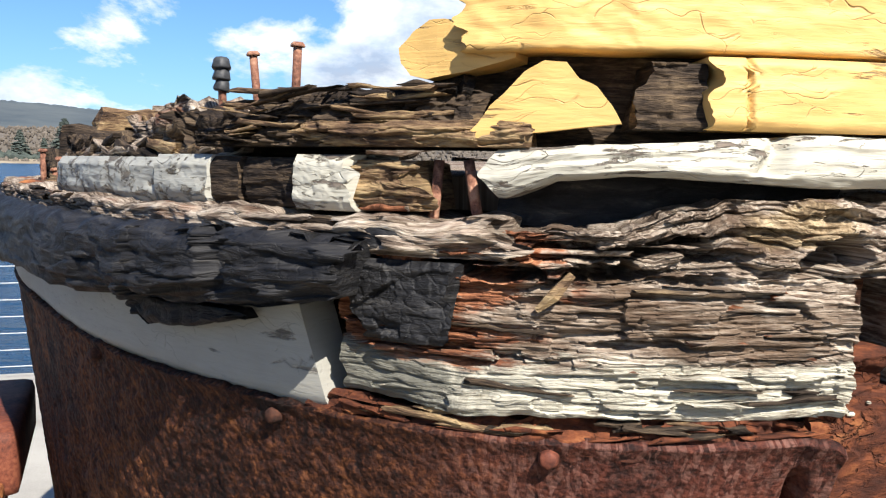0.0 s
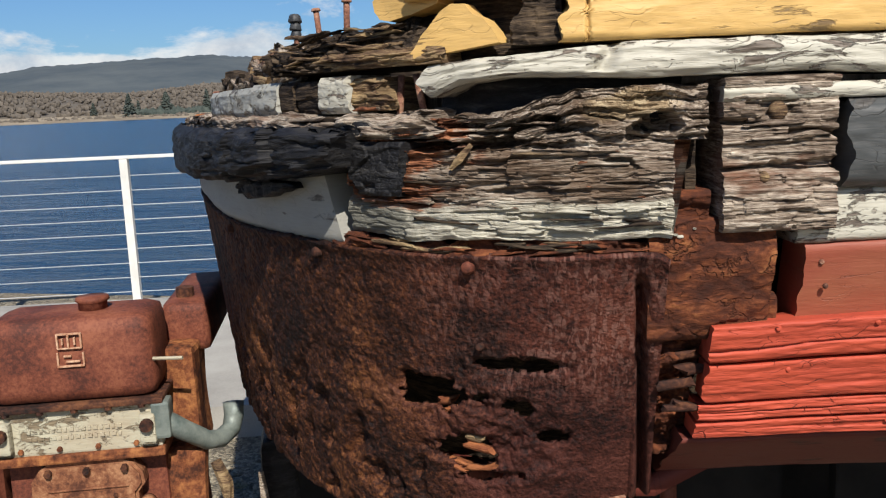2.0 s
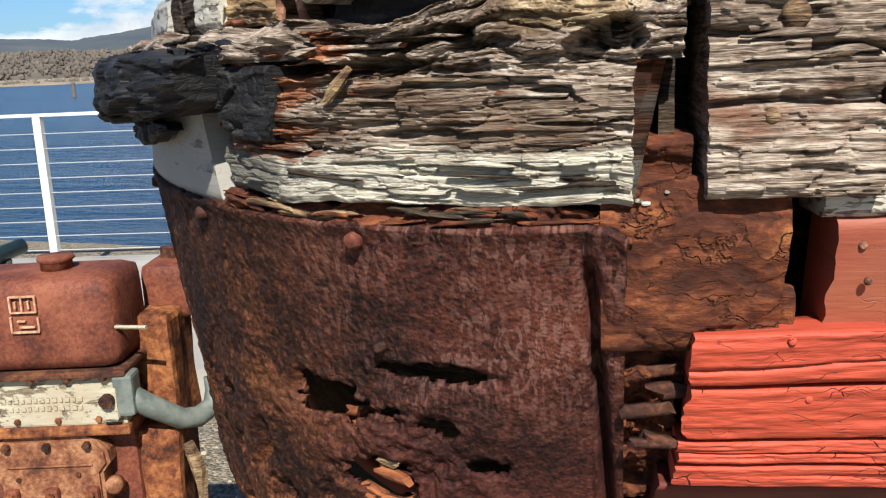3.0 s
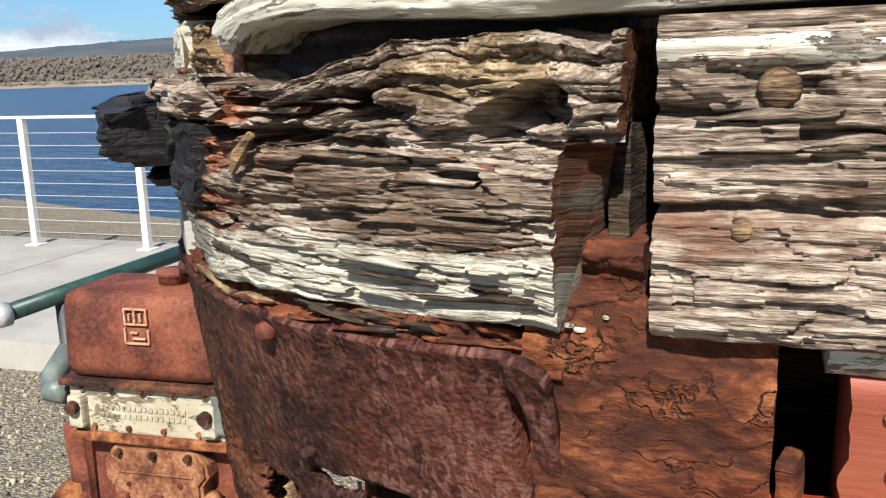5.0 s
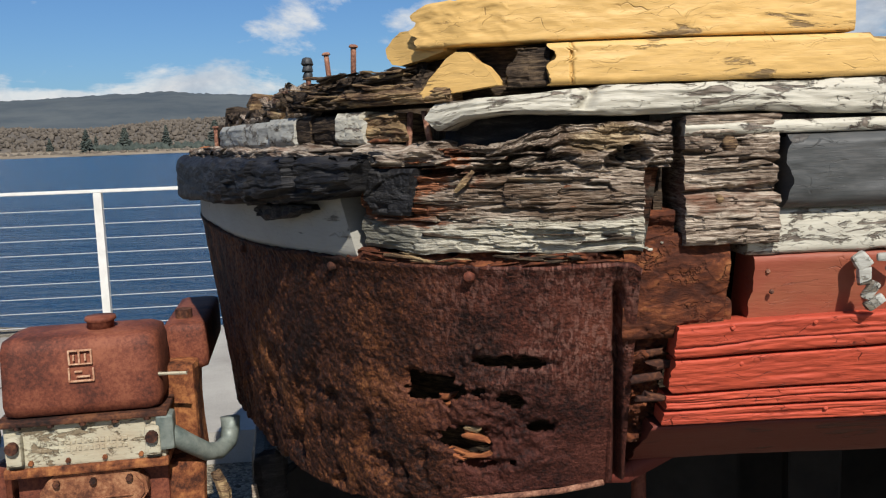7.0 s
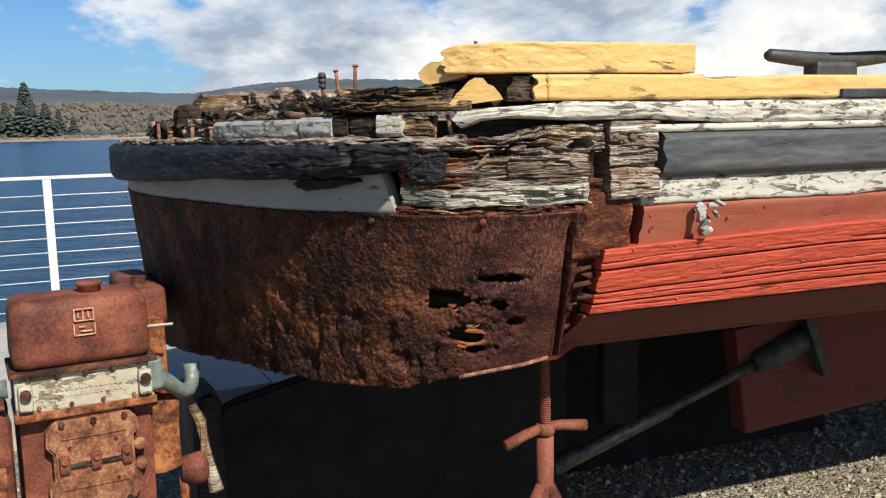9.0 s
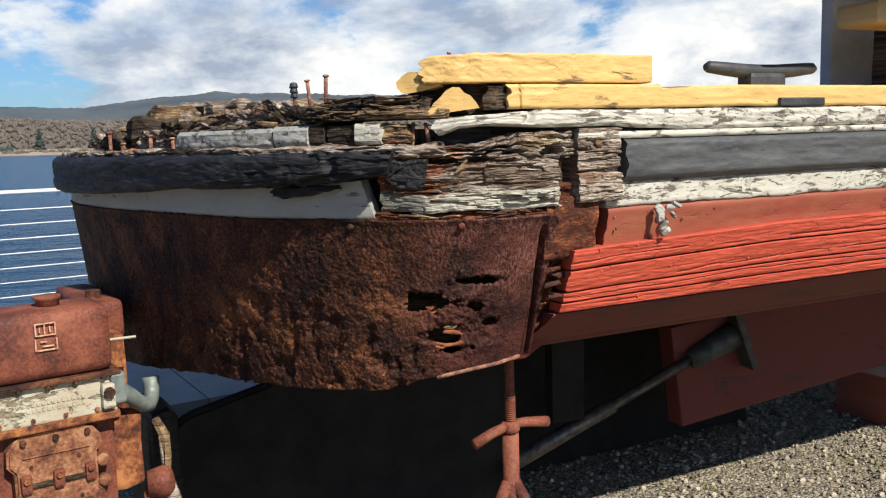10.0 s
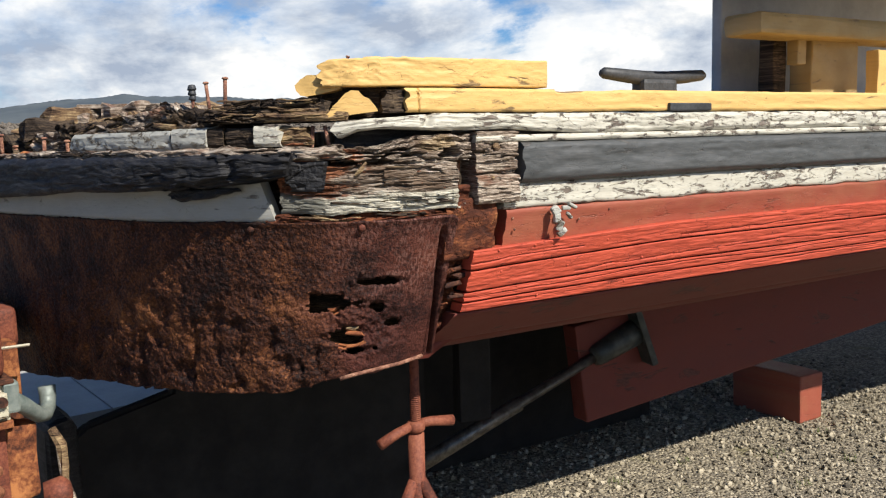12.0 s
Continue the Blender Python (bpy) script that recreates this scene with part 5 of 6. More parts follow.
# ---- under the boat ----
dead = part("deadwood", rough_box((2.4, 0.10, 0.42), Vector((2.49, 2.06, 0.665)), 0.01, 2, 0.004, 3, Matrix.Rotation(radians(5), 4, "Z") @ Matrix.Rotation(radians(-7.5), 4, "Y")), M_RED_SHADED, boat, "red deadwood timber, colour darkened for shade under the hull")
M_BRONZE = plain("dull_dark_bronze", (0.025, 0.03, 0.028), (0.07, 0.075, 0.068), 24, 0.5, 0.3, 0.3)
sa, sb = Vector((0.55, 1.83, 0.255)), Vector((1.38, 1.90, 0.590))
shaft = part("propeller_shaft", tube([sa, sa.lerp(sb, 0.55), sa.lerp(sb, 0.551), sb], 0.024, 14, [1.25, 1.25, 0.9, 0.9]), plain("oily_bronze", (0.05, 0.045, 0.04), (0.16, 0.15, 0.13), 30, 0.35, 0.4, 0.6), boat, "dark greasy propeller shaft", True)
sc = sb + (sb - sa).normalized() * 0.22
part("stern_bearing", tube([sb - (sb - sa).normalized() * 0.02, sb, sb.lerp(sc, 0.6), sc], 0.045, 16, [0.8, 1.0, 1.2, 1.3]), M_BRONZE, boat, "grey-green bronze stern bearing", True)
part("bearing_flange", rough_box((0.03, 0.14, 0.30), sc, 0.006, turn=Matrix.Rotation(radians(-20), 4, "Y")), M_BRONZE, boat, "bearing flange bolted to the deadwood")

# sternpost made near-black, so its colour carries the shade
part("sternpost", rough_box((0.13, 0.08, 0.50), Vector((0.78, 1.80, 0.68)), 0.008, 2, 0.004, 5), M_SHADE_BLACK, boat, "weathered sternpost behind the jack, black in place of shade")
# added block: hides the quay behind and darkens the space under the hull
keel = thing("keel_timber", "added black block standing in for shade under the hull", "timber")
part("timber", rough_box((2.0, 0.22, 0.80), Vector((1.15, 2.56, 0.395)), 0.015, 2, 0.006, 6, Matrix.Rotation(radians(13), 4, "Z")), M_SHADE_BLACK, keel)

jack = thing("jack_stand", "rusty screw jack stand with a T handle under the stern", "jack stand")
JX, JY = 0.326, 1.09
part("screw", tube([(JX, JY, 0.58), (JX, JY, 0.93)], 0.0135, 12), M_RUST_ENGINE, jack, "threaded screw", True)
screw = jack.children[0]
for k in range(14):
    z = 0.695 + 0.006 * k
    part("thread", tube([(JX, JY, z), (JX, JY, z + 0.003)], 0.0160, 12), M_RUST_ENGINE, screw, "", True)
part("head_plate", rough_box((0.12, 0.12, 0.014), Vector((JX, JY, 0.935)), 0.003), M_RUST, jack)
part("collar", tube([(JX, JY, 0.665), (JX, JY, 0.672), (JX, JY, 0.692), (JX, JY, 0.697)], 0.027, 14, [0.8, 1, 1, 0.8]), M_RUST_ENGINE, jack, "", True)
hl, hr = Vector((0.208, 1.056, 0.652)), Vector((0.448, 1.118, 0.674))
part("handle", tube([hl, hl.lerp(Vector((JX, JY, 0.687)), 0.5) + Vector((0, 0, 0.004)), (JX, JY, 0.687)], 0.0145, 12, [1.1, 1.0, 0.9]), M_RUST_ENGINE, jack, "", True)
part("handle", tube([(JX, JY, 0.687), Vector((JX, JY, 0.687)).lerp(hr, 0.4) + Vector((0, 0, 0.004)), hr], 0.0145, 12, [0.9, 1.0, 1.15]), M_RUST_ENGINE, jack, "", True)
part("pipe", tube([(JX, JY, 0.20), (JX, JY, 0.66)], 0.024, 14), M_RUST_ENGINE, jack, "", True)
for a in (200, 320, 80):
    dx, dy = math.cos(radians(a)), math.sin(radians(a))
    leg = part("leg", tube([(JX + 0.012 * dx, JY + 0.012 * dy, 0.52), (JX + 0.30 * dx, JY + 0.30 * dy, 0.012)], 0.017, 10), M_RUST_ENGINE, jack, "", True)
    part("foot", rough_box((0.09, 0.09, 0.012), Vector((JX + 0.30 * dx, JY + 0.30 * dy, 0.008)), 0.003), M_RUST, leg)

blockw = thing("wooden_block", "square wooden chock with a red-stained end, under the keel", "chock")
part("timber", rough_box((0.19, 0.42, 0.25), Vector((2.80, 2.47, 0.122)), 0.012, 2, 0.005, 2, Matrix.Rotation(radians(14), 4, "Z")), M_RED_OLD, blockw)
# added rudder shape: its black panel replaces the shade under the counter
rudder = thing("rudder", "added black rudder shape standing in for shade under the counter", "rudder")
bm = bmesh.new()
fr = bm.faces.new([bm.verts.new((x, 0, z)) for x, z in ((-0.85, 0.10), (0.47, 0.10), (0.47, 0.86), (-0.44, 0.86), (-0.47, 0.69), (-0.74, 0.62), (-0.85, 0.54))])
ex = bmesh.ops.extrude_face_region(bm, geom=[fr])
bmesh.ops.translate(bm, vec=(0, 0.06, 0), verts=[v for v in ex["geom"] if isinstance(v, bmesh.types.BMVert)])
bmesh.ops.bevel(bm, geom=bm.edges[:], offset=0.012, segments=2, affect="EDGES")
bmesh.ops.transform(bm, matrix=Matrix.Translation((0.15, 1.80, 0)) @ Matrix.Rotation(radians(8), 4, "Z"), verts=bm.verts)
part("blade", bm, M_SHADE_BLACK, rudder)
part("stock", tube([(0.35, 1.83, 0.86), (0.35, 1.83, 1.10)], 0.03, 12), M_IRON_BLACK, rudder, "", True)
part("heel_block", rough_box((0.3, 0.16, 0.13), Vector((0.2, 1.81, 0.066)), 0.01), M_DARK, rudder)

# ---- engine on the ground aft of the boat ----
engine = thing("engine", "rusted two-cylinder diesel engine standing on gravel", "engine", pose(-0.903, 1.225, -0.042, 0, 0, 21.0))


def epart(name, bm, mat, label="", parent=None, smooth=False):
    ob = part(name, bm, mat, parent or engine, label, smooth)
    return ob


def rounded(w, d, h, c, r, amp=0.0):
    return rough_box((w, d, h), Vector(c), r, 2 if amp else 0, amp, 3)


bmc = rounded(0.352, 0.20, 0.185, (0, 0.10, 1.030), 0.034)
for v in bmc.verts:
    if v.co.z > 1.06:
        v.co.x *= 0.985
        v.co.y = 0.1 + (v.co.y - 0.1) * 0.95
cover_ob = epart("valve_cover", bmc, M_RUST_ENGINE, "smooth rust-red valve cover", smooth=True)
epart("filler_cap", tube([(0.035, 0.10, 1.115), (0.035, 0.10, 1.138), (0.035, 0.10, 1.142), (0.035, 0.10, 1.150)], 0.036, 18, [0.85, 0.85, 1.0, 0.95]), M_RUST_ENGINE, "round oil filler cap", cover_ob, True)
# raised maker's badge: plain framed shapes
for (x, z, w, h) in ((-0.018, 1.077, 0.004, 0.032), (0.004, 1.077, 0.004, 0.032), (0.030, 1.077, 0.004, 0.032), (0.006, 1.092, 0.050, 0.004), (0.006, 1.061, 0.050, 0.003), (-0.020, 1.037, 0.004, 0.032), (0.032, 1.037, 0.004, 0.028), (0.006, 1.022, 0.054, 0.004), (0.010, 1.032, 0.030, 0.004), (-0.008, 1.076, 0.004, 0.014), (0.017, 1.076, 0.004, 0.016), (0.000, 1.044, 0.016, 0.004)):
    epart("badge_bar", rounded(w, 0.006, h, (x, -0.001, z), 0.001), M_BADGE, "", cover_ob)
epart("gasket_flange", rounded(0.372, 0.22, 0.014, (0, 0.10, 0.933), 0.004), M_RUST, "dark rusty flange")
head = epart("side_plate", rounded(0.350, 0.03, 0.105, (0.0, 0.022, 0.876), 0.006, 0.001), M_ALU, "corroded pale aluminium hand-hole cover")
for k in range(5):
    epart("bolt", tube([(-0.14 + 0.07 * k, -0.002, 0.932), (-0.14 + 0.07 * k, -0.002, 0.920)], 0.008, 6), M_RUST, "", head)
for k in range(4):
    epart("bolt", tube([(-0.12 + 0.08 * k, 0.012, 0.838), (-0.12 + 0.08 * k, 0.0, 0.838)], 0.006, 6), M_RUST_ORANGE, "", head)
for x in (-0.150, 0.150):
    epart("bracket", rounded(0.035, 0.03, 0.070, (x, 0.0, 0.872), 0.008), M_ALU, "", head)
    epart("knob", tube([(x, 0.0, 0.884), (x, -0.028, 0.884)], 0.014, 10), M_RUST, "", head)
for k in range(2):
    for j in range(16):
        epart("cast_bar", rounded(0.007 + 0.003 * ((j * 7 + k) % 2), 0.004, 0.009, (-0.10 + 0.0125 * j, 0.006, 0.880 - 0.017 * k), 0.001), M_ALU, "", head)
epart("cylinder_block", rounded(0.34, 0.42, 0.74, (0.0, 0.26, 0.45), 0.012, 0.003), M_RUST_ENGINE, "rusty cylinder block")
epart("upper_ledge", rounded(0.36, 0.20, 0.022, (0.0, 0.10, 0.815), 0.005), M_RUST_ORANGE)
bm = bmesh.new()
ring = [(-0.075, 0.800), (0.085, 0.800), (0.107, 0.790), (0.125, 0.767), (0.128, 0.742), (0.112, 0.722), (0.112, 0.622), (0.128, 0.602), (0.126, 0.565), (0.107, 0.540), (0.085, 0.530), (-0.062, 0.530), (-0.087, 0.540), (-0.108, 0.562), (-0.112, 0.600), (-0.096, 0.624), (-0.096, 0.702), (-0.112, 0.722), (-0.110, 0.762), (-0.092, 0.788)]
f = bm.faces.new([bm.verts.new((x, 0.006, z)) for x, z in ring])
ex = bmesh.ops.extrude_face_region(bm, geom=[f])
bmesh.ops.translate(bm, vec=(0, 0.05, 0), verts=[v for v in ex["geom"] if isinstance(v, bmesh.types.BMVert)])
bmesh.ops.bevel(bm, geom=[e for e in bm.edges if all(abs(v.co.y - 0.006) < 1e-5 for v in e.verts)], offset=0.007, segments=2, affect="EDGES")
door_ob = epart("hand_hole_cover", bm, M_ENGINE_LOW, "bolted rusty inspection cover")
for z in (0.742, 0.600):
    epart("rib", rounded(0.17, 0.006, 0.004, (0.01, 0.005, z), 0.0015), M_ENGINE_LOW, "", door_ob)
for x, z in ((-0.055, 0.715), (0.065, 0.722), (-0.05, 0.602), (0.065, 0.610)):
    epart("screw", tube([(x, 0.008, z), (x, 0.002, z)], 0.005, 8), M_RUST, "", door_ob)
for z, w in ((0.690, 0.05), (0.632, 0.045)):
    epart("side_ear", tube([(0.128, 0.03, z), (0.128, 0.012, z), (0.128, 0.008, z)], 0.018, 12, [1, 1, 0.8]), M_ENGINE_LOW, "", door_ob, True)
for x in (-0.07, 0.01, 0.09):
    for z in (0.785, 0.545):
        epart("bolt", tube([(x, 0.006, z), (x, -0.006, z)], 0.008, 6), M_RUST, "", door_ob)
    epart("lug", rounded(0.028, 0.02, 0.050, (x, 0.002, 0.672), 0.008), M_RUST_ENGINE, "", door_ob)
    epart("bolt", tube([(x, -0.006, 0.684), (x, -0.016, 0.684)], 0.008, 8), M_RUST_ORANGE, "", door_ob)
# solid dark bar on the cover, coloured for the shade in a slot
epart("slot", rounded(0.15, 0.01, 0.012, (0.01, 0.004, 0.664), 0.002), M_DARK, "", door_ob)
epart("rear_cover", rounded(0.11, 0.42, 0.12, (0.21, 0.42, 1.035), 0.02), M_RUST_ENGINE, "second rusty cover behind", smooth=True)
epart("rear_cap", tube([(0.20, 0.30, 1.095), (0.20, 0.30, 1.118)], 0.022, 12), M_RUST, "")
epart("manifold", rounded(0.09, 0.16, 0.26, (0.195, 0.20, 0.88), 0.015, 0.008), M_RUST_ORANGE, "flaking orange manifold")
epart("manifold", rounded(0.09, 0.10, 0.22, (0.205, 0.11, 0.68), 0.018, 0.010), M_RUST_ORANGE, "flaking orange bracket")
epart("elbow_pipe", tube([(0.165, 0.02, 0.885), (0.19, 0.02, 0.872), (0.215, 0.03, 0.850), (0.26, 0.07, 0.805), (0.285, 0.10, 0.795), (0.305, 0.14, 0.802), (0.312, 0.155, 0.83), (0.312, 0.16, 0.86)], 0.023, 14, [1.0, 1.0, 1.0, 0.95, 0.95, 0.95, 1.0, 1.1]), M_PIPE, "grey-green water elbow pipe", smooth=True)
epart("pipe_flange", rounded(0.04, 0.05, 0.085, (0.178, 0.015, 0.888), 0.008), M_PIPE, "grey flange")
epart("filter_bowl", tube([(0.235, -0.01, 0.60), (0.275, -0.02, 0.60), (0.285, -0.02, 0.60), (0.30, -0.02, 0.60)], 0.045, 16, [0.8, 1.0, 1.0, 0.7]), M_RUST_ENGINE, "rusty round pump housing", smooth=True)
epart("flaking_strip", tube([(0.28, 0.03, 0.77), (0.30, 0.02, 0.72), (0.305, 0.02, 0.66), (0.295, 0.01, 0.56)], 0.012, 6, [1, 1.3, 0.9, 0.7]), M_TAN, "flaking painted bracket strip")
epart("drain_pipe", tube([(0.235, -0.015, 0.58), (0.235, -0.015, 0.49)], 0.013, 10), M_RUST_ORANGE, "", smooth=True)
epart("rod", tube([(0.16, 0.02, 1.02), (0.235, 0.0, 1.022)], 0.004, 6), M_ALU, "thin bent rod")
epart("tall_bracket", rounded(0.05, 0.34, 0.62, (-0.215, 0.22, 0.50), 0.02, 0.012), M_RUST_ENGINE, "rusty side casting")
epart("pulley", tube([(-0.25, 0.06, 0.56), (-0.21, 0.06, 0.56)], 0.12, 24), M_RUST_ORANGE, "rusty pulley wheel", smooth=True)
epart("side_pipe", tube([(-0.19, 0.02, 0.90), (-0.225, 0.02, 0.90), (-0.24, 0.04, 0.92), (-0.24, 0.10, 0.96)], 0.026, 12), M_PIPE, "grey pipe stub", smooth=True)
epart("base_frame", rounded(0.50, 0.55, 0.06, (0.0, 0.28, 0.071), 0.01), M_RUST, "rusty base frame")

# dark machinery standing behind the engine
gear = thing("machinery", "black weathered machinery standing under the stern", "machinery")
part("casing", rough_box((0.10, 0.30, 0.66), Vector((-0.70, 1.80, 0.325)), 0.03, 2, 0.012, 4, Matrix.Rotation(radians(20), 4, "Z")), M_CHAR, gear)
part("strap", tube([(-0.66, 1.58, 0.60), (-0.645, 1.57, 0.48), (-0.625, 1.56, 0.38)], 0.018, 8, [0.4, 0.8, 1.3]), M_TIMBER_DRY, gear, "frayed grey strap")

hose = thing("green_pipe", "dark green pipe with a pale open end, lying behind the engine", "pipe")
ga, gb = Vector((-2.22, 1.60, 0.75)), Vector((-2.26, 2.5, 0.83))
part("tube", tube([ga, ga.lerp(gb, 0.5), gb], 0.030, 16), M_GREEN_PIPE, hose, "", True)
part("collar", tube([ga + Vector((0.0, -0.02, 0)), ga + Vector((0, 0.03, 0))], 0.040, 18), M_CABLE, hose, "pale metal end collar", True)
# flat black disc on the closed end, painted for the shade inside
part("bore", tube([ga + Vector((0, -0.0225, 0)), ga + Vector((0, -0.021, 0))], 0.024, 16), M_IRON_BLACK, hose, "", True)
for k in (0.25, 0.9):
    q = ga.lerp(gb, k)
    part("stand", tube([(q.x, q.y, 0.0), (q.x, q.y, q.z - 0.028)], 0.025, 10), M_IRON_BLACK, hose, "", True)

# ---- quay railing ----
rail = thing("railing", "white quay railing with steel cables along the concrete walk", "railing")
for k in range(-14, 16):
    u0 = -0.64 + 1.105 * k
    ang = Matrix.Rotation(radians(17.6), 4, "Z")
    x, y = along(u0, 2.24)
    post = part("post", rough_box((0.055, 0.055, 1.04), Vector((x, y, 0.68)), 0.004, turn=ang), M_RAIL, rail)
    part("base_plate", rough_box((0.13, 0.13, 0.012), Vector((x, y, 0.166)), 0.003, turn=ang), M_RAIL, post)
a, b = along(-20, 2.24), along(20, 2.24)
part("top_rail", rough_box((40.0, 0.06, 0.022), Vector(((a[0] + b[0]) / 2, (a[1] + b[1]) / 2, 1.212)), 0.004, turn=Matrix.Rotation(radians(17.6), 4, "Z")), M_RAIL, rail)
for k in range(9):
    z = 0.27 + 0.102 * k
    part("cable", tube([(a[0], a[1], z), ((a[0] + b[0]) / 2, (a[1] + b[1]) / 2, z), (b[0], b[1], z)], 0.0035, 6), M_CABLE, rail, "", True)

# ---- far shore: conifers, brush, pilings ----
def conifer():
    t = thing("conifer", "dark green conifer on the far shore", "tree", group="shore conifers")
    part("trunk", tube([(0, 0, 0), (0, 0, 6), (0, 0, 15)], 0.35, 6, [1, 0.7, 0.2]), M_BARK, t)
    rnd = random.Random(4)
    bm = bmesh.new()
    for k in range(260):
        f = rnd.random() ** 0.8
        z = 2 + 14.5 * f
        r = (1 - f) * 3.9 * (0.45 + 0.55 * rnd.random()) + 0.15
        a = rnd.random() * 6.283
        c = Vector((r * math.cos(a), r * math.sin(a), z - 0.25 * r))
        w = 0.5 + 0.9 * (1 - f) * rnd.random()
        q = Matrix.Translation(c) @ Matrix.Rotation(a, 4, "Z") @ Matrix.Rotation(0.35, 4, "Y") @ Matrix.Diagonal((w * 1.5, w, w * 0.42, 1))
        bmesh.ops.create_icosphere(bm, subdivisions=1, radius=1.0, matrix=q)
    part("crown", bm, M_NEEDLE_HAZED, t)
    return t


def far_at(az, d, z):
    return (-math.sin(radians(az)) * d, math.cos(radians(az)) * d, z)


rt = random.Random(8)
first = conifer()
spots = [(17.2, 410, 1.0)] + [(a + rt.uniform(-0.5, 0.5), 405 + 25 * rt.random(), h) for a, h in ((25.8, 1.1), (24.6, 0.9), (23.5, 1.2), (22.6, 0.9), (21.2, 1.25), (20.2, 1.5), (19.6, 1.35), (19.0, 1.5), (18.3, 1.2), (17.6, 1.45), (16.6, 1.3), (16.0, 1.1), (15.4, 0.9), (10.6, 0.9), (7.6, 0.8), (28.5, 0.8), (32.2, 0.7), (33.5, 0.8), (30.5, 0.7), (35.5, 0.7), (41.0, 0.6))]
for k, (az, d, h) in enumerate(spots):
    sc_ = h * (0.62 + 0.45 * rt.random())
    m = Matrix.Translation(far_at(az, d, 0.0)) @ Matrix.Rotation(k * 1.7, 4, "Z") @ Matrix.Scale(sc_, 4)
    if k == 0:
        first.matrix_world = m
    else:
        c = copy_thing(first, Matrix.Translation(far_at(az, d, 0.0)) @ Matrix.Rotation(k * 1.7, 4, "Z"))
        c.scale = (sc_ * rt.uniform(0.9, 1.7), sc_ * rt.uniform(0.9, 1.7), sc_)


def clumps(name, n, az0, az1, d0, d1, size, mat, label, seed, rise=None):
    rnd = np.random.RandomState(seed)
    ico = bmesh.new()
    bmesh.ops.create_icosphere(ico, subdivisions=1, radius=1.0)
    base = np.array([v.co[:] for v in ico.verts])
    tri = np.array([[v.index for v in f.verts] for f in ico.faces])
    ico.free()
    az = np.radians(rnd.uniform(az0, az1, n))
    d = rnd.uniform(d0, d1, n)
    s = size * rnd.uniform(0.5, 1.3, n)
    z = -0.5 + s * 0.5 + (0 if rise is None else np.interp(np.degrees(az), *zip(*rise)) / 1539.0 * 680 * np.sin(np.clip((d - 420) / 260, 0, 1) * math.pi / 2) ** 0.8)
    v = base[None] * (s[:, None] * rnd.uniform(0.6, 1.2, (n, 3)))[:, None, :] * (1 + 0.25 * rnd.uniform(-1, 1, (n, len(base), 1))) + np.stack((-np.sin(az) * d, np.cos(az) * d, z), -1)[:, None, :]
    f = (tri[None] + (np.arange(n) * len(base))[:, None, None]).reshape(-1, 3)
    return tagged(mesh_object(name, v.reshape(-1, 3), f.tolist(), mat, smooth=False), label, "woods", kind="stuff")


clumps("brush", 4000, -30, 75, 395, 430, 1.1, M_BRUSH, "bare brown brush along the far shore", 1)
clumps("bare_woods", 9000, -30, 80, 430, 640, 1.3, M_BRUSH, "leafless woods on the far hillside", 2, NEAR)
clumps("dark_woods", 900, 25, 33, 410, 470, 2.4, M_NEEDLE_HAZED, "dark evergreen woods on the far shore", 3)
clumps("dark_woods", 500, 12, 26, 410, 450, 2.2, M_NEEDLE_HAZED, "dark evergreen thicket on the far shore", 4)
for k, (az, d, h) in enumerate(((43.2, 120, 0.9), (41.0, 125, 0.9), (48.0, 160, 1.0), (50.0, 170, 0.9), (54.0, 170, 0.8))):
    x, y, _ = far_at(az, d, 0)
    pile = thing("piling", "weathered wooden piling standing in the bay", "piling", group="pilings")
    part("post", tube([(x, y, -2.0), (x, y, h)], 0.22, 8), M_BRUSH, pile)


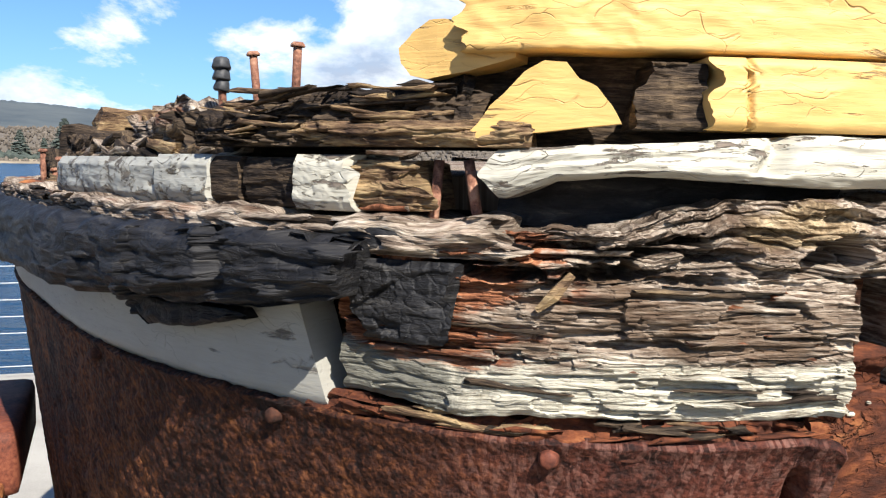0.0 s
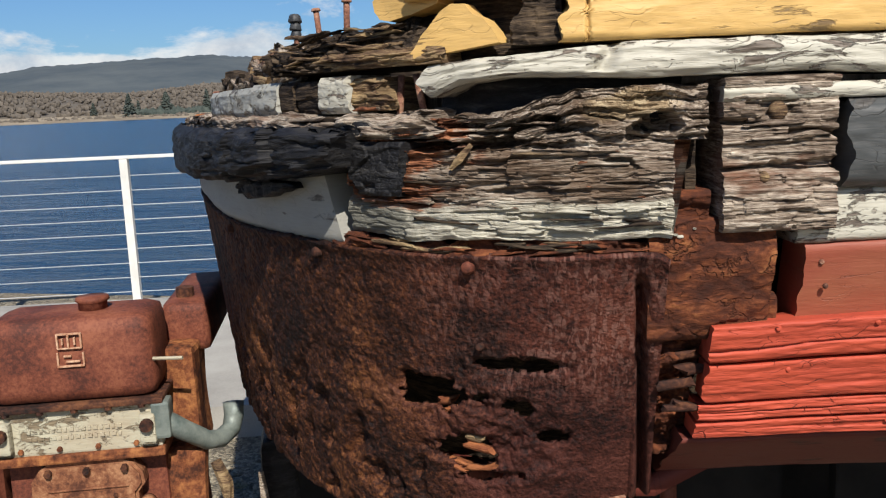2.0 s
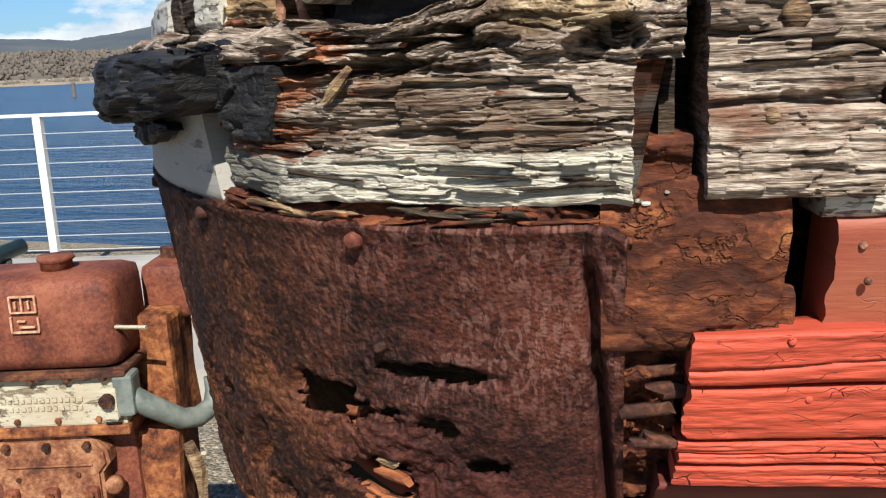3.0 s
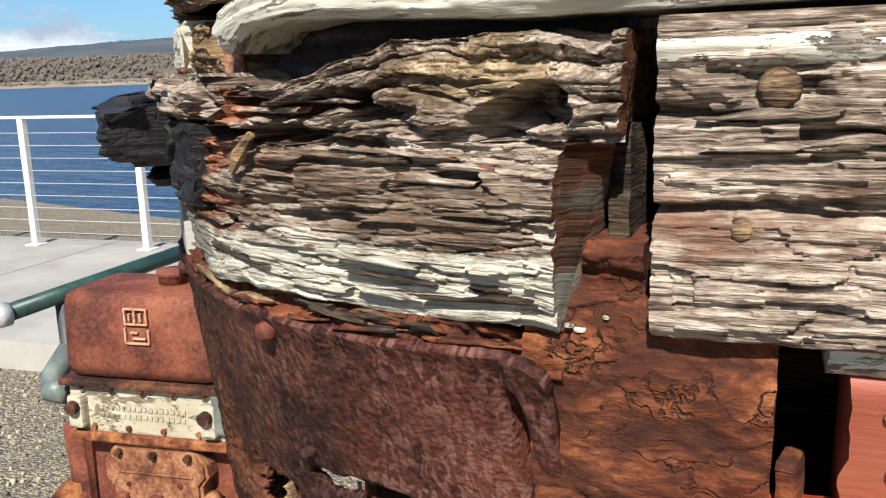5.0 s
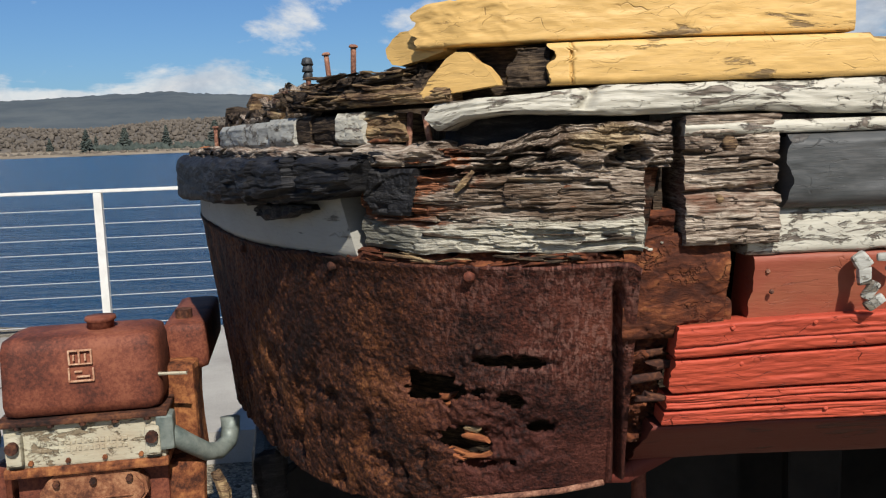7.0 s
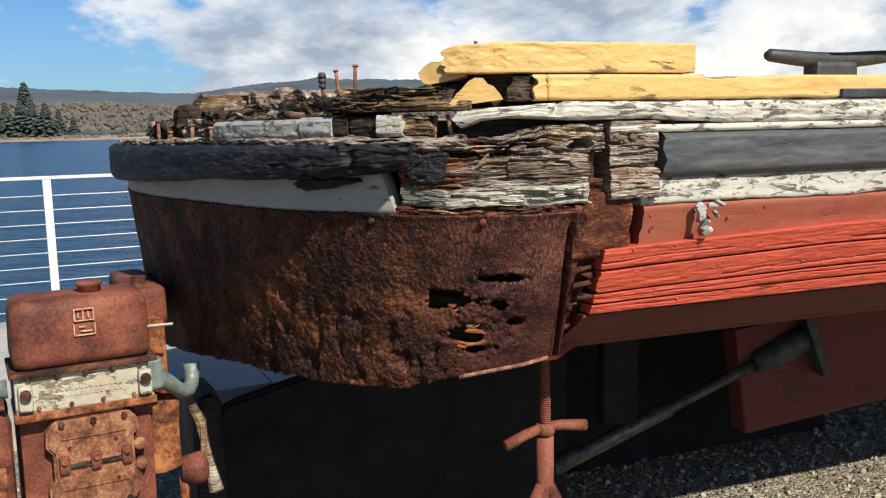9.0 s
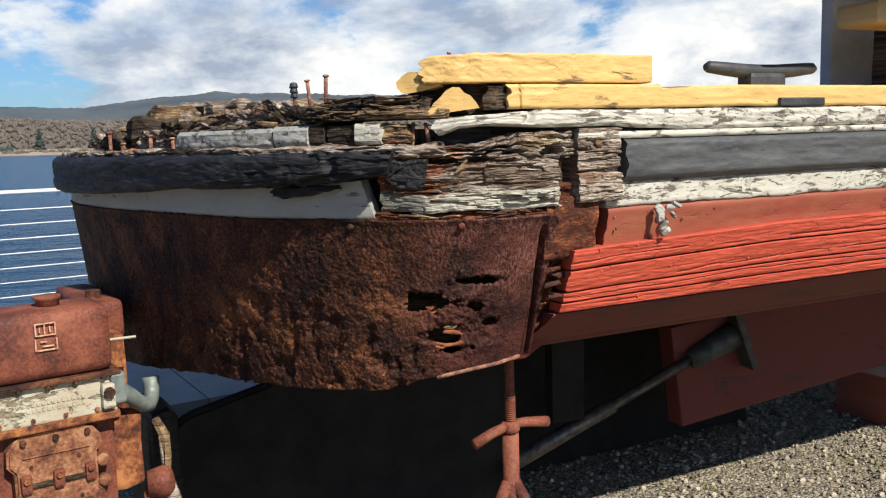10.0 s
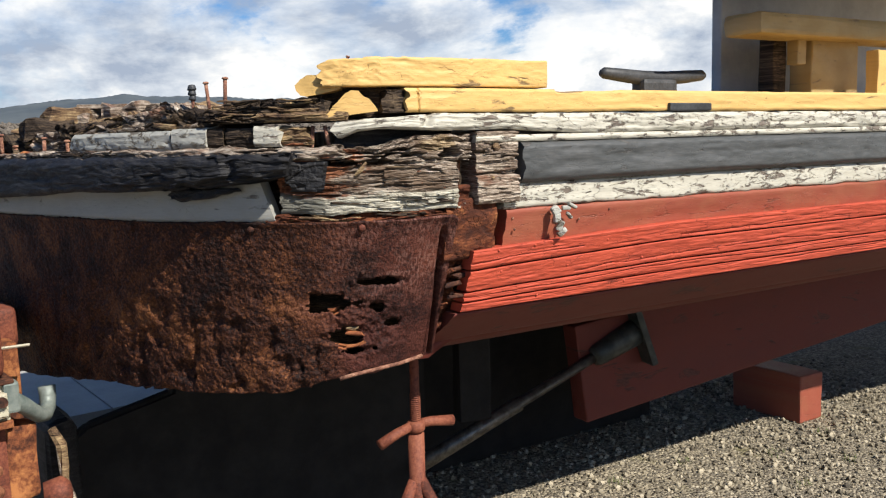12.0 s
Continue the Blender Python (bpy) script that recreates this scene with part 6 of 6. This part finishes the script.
# ---- loose stones and weeds on the gravel ----
def pebbles(n, x0, x1, y0, y1, seed):
    rnd = np.random.RandomState(seed)
    ico = bmesh.new()
    bmesh.ops.create_icosphere(ico, subdivisions=1, radius=1.0)
    base = np.array([v.co[:] for v in ico.verts])
    tri = np.array([[v.index for v in f.verts] for f in ico.faces])
    ico.free()
    r = 0.004 + 0.011 * rnd.rand(n) ** 2.5
    c = np.stack((rnd.uniform(x0, x1, n), rnd.uniform(y0, y1, n), r * 0.25), -1)
    v = base[None] * (r[:, None] * rnd.uniform(0.6, 1.3, (n, 3)))[:, None, :] * (1 + 0.2 * rnd.uniform(-1, 1, (n, len(base), 1))) + c[:, None, :]
    f = (tri[None] + (np.arange(n) * len(base))[:, None, None]).reshape(-1, 3)
    return tagged(mesh_object("loose_stones", v.reshape(-1, 3), f.tolist(), M_STONE, smooth=False), "loose grey and tan stones on the gravel", "stones", kind="stuff")


M_STONE, snt, sb_ = material("loose_stone")
isl = node(snt, "ShaderNodeNewGeometry").outputs["Random Per Island"]
finish(snt, sb_, ramp(snt, isl, [(0.0, (0.07, 0.06, 0.045)), (0.5, (0.205, 0.175, 0.122)), (1.0, (0.40, 0.35, 0.255))]), 0.9, noise_of(snt, coords(snt), 300, 3), 0.4, 0.001)
pebbles(9000, 0.7, 4.2, 1.1, 3.2, 1)
pebbles(6000, -6.5, -0.9, 0.0, 3.0, 2)


def weeds(spots):
    rnd = random.Random(5)
    verts, faces = [], []
    for x, y in spots:
        for _ in range(26):
            a, ln = rnd.random() * 6.283, rnd.uniform(0.012, 0.035)
            bx, by = x + rnd.gauss(0, 0.025), y + rnd.gauss(0, 0.02)
            dx, dy = math.cos(a), math.sin(a)
            k = len(verts)
            verts += [(bx - dy * 0.0015, by + dx * 0.0015, 0.0), (bx + dy * 0.0015, by - dx * 0.0015, 0.0), (bx + dx * ln * 0.6, by + dy * ln * 0.6, ln)]
            faces.append((k, k + 1, k + 2))
    return tagged(mesh_object("weeds", verts, faces, M_WEED, smooth=False), "small green weeds in the gravel", "weeds", kind="stuff")


M_WEED = plain("weed_leaf", (0.06, 0.09, 0.02), (0.13, 0.15, 0.04), 30, 0.8, 0.0)
weeds([(2.35, 1.95), (2.6, 1.75), (1.9, 2.02), (2.2, 1.6), (2.75, 2.1), (1.5, 1.95), (3.0, 1.9), (1.15, 1.75)])
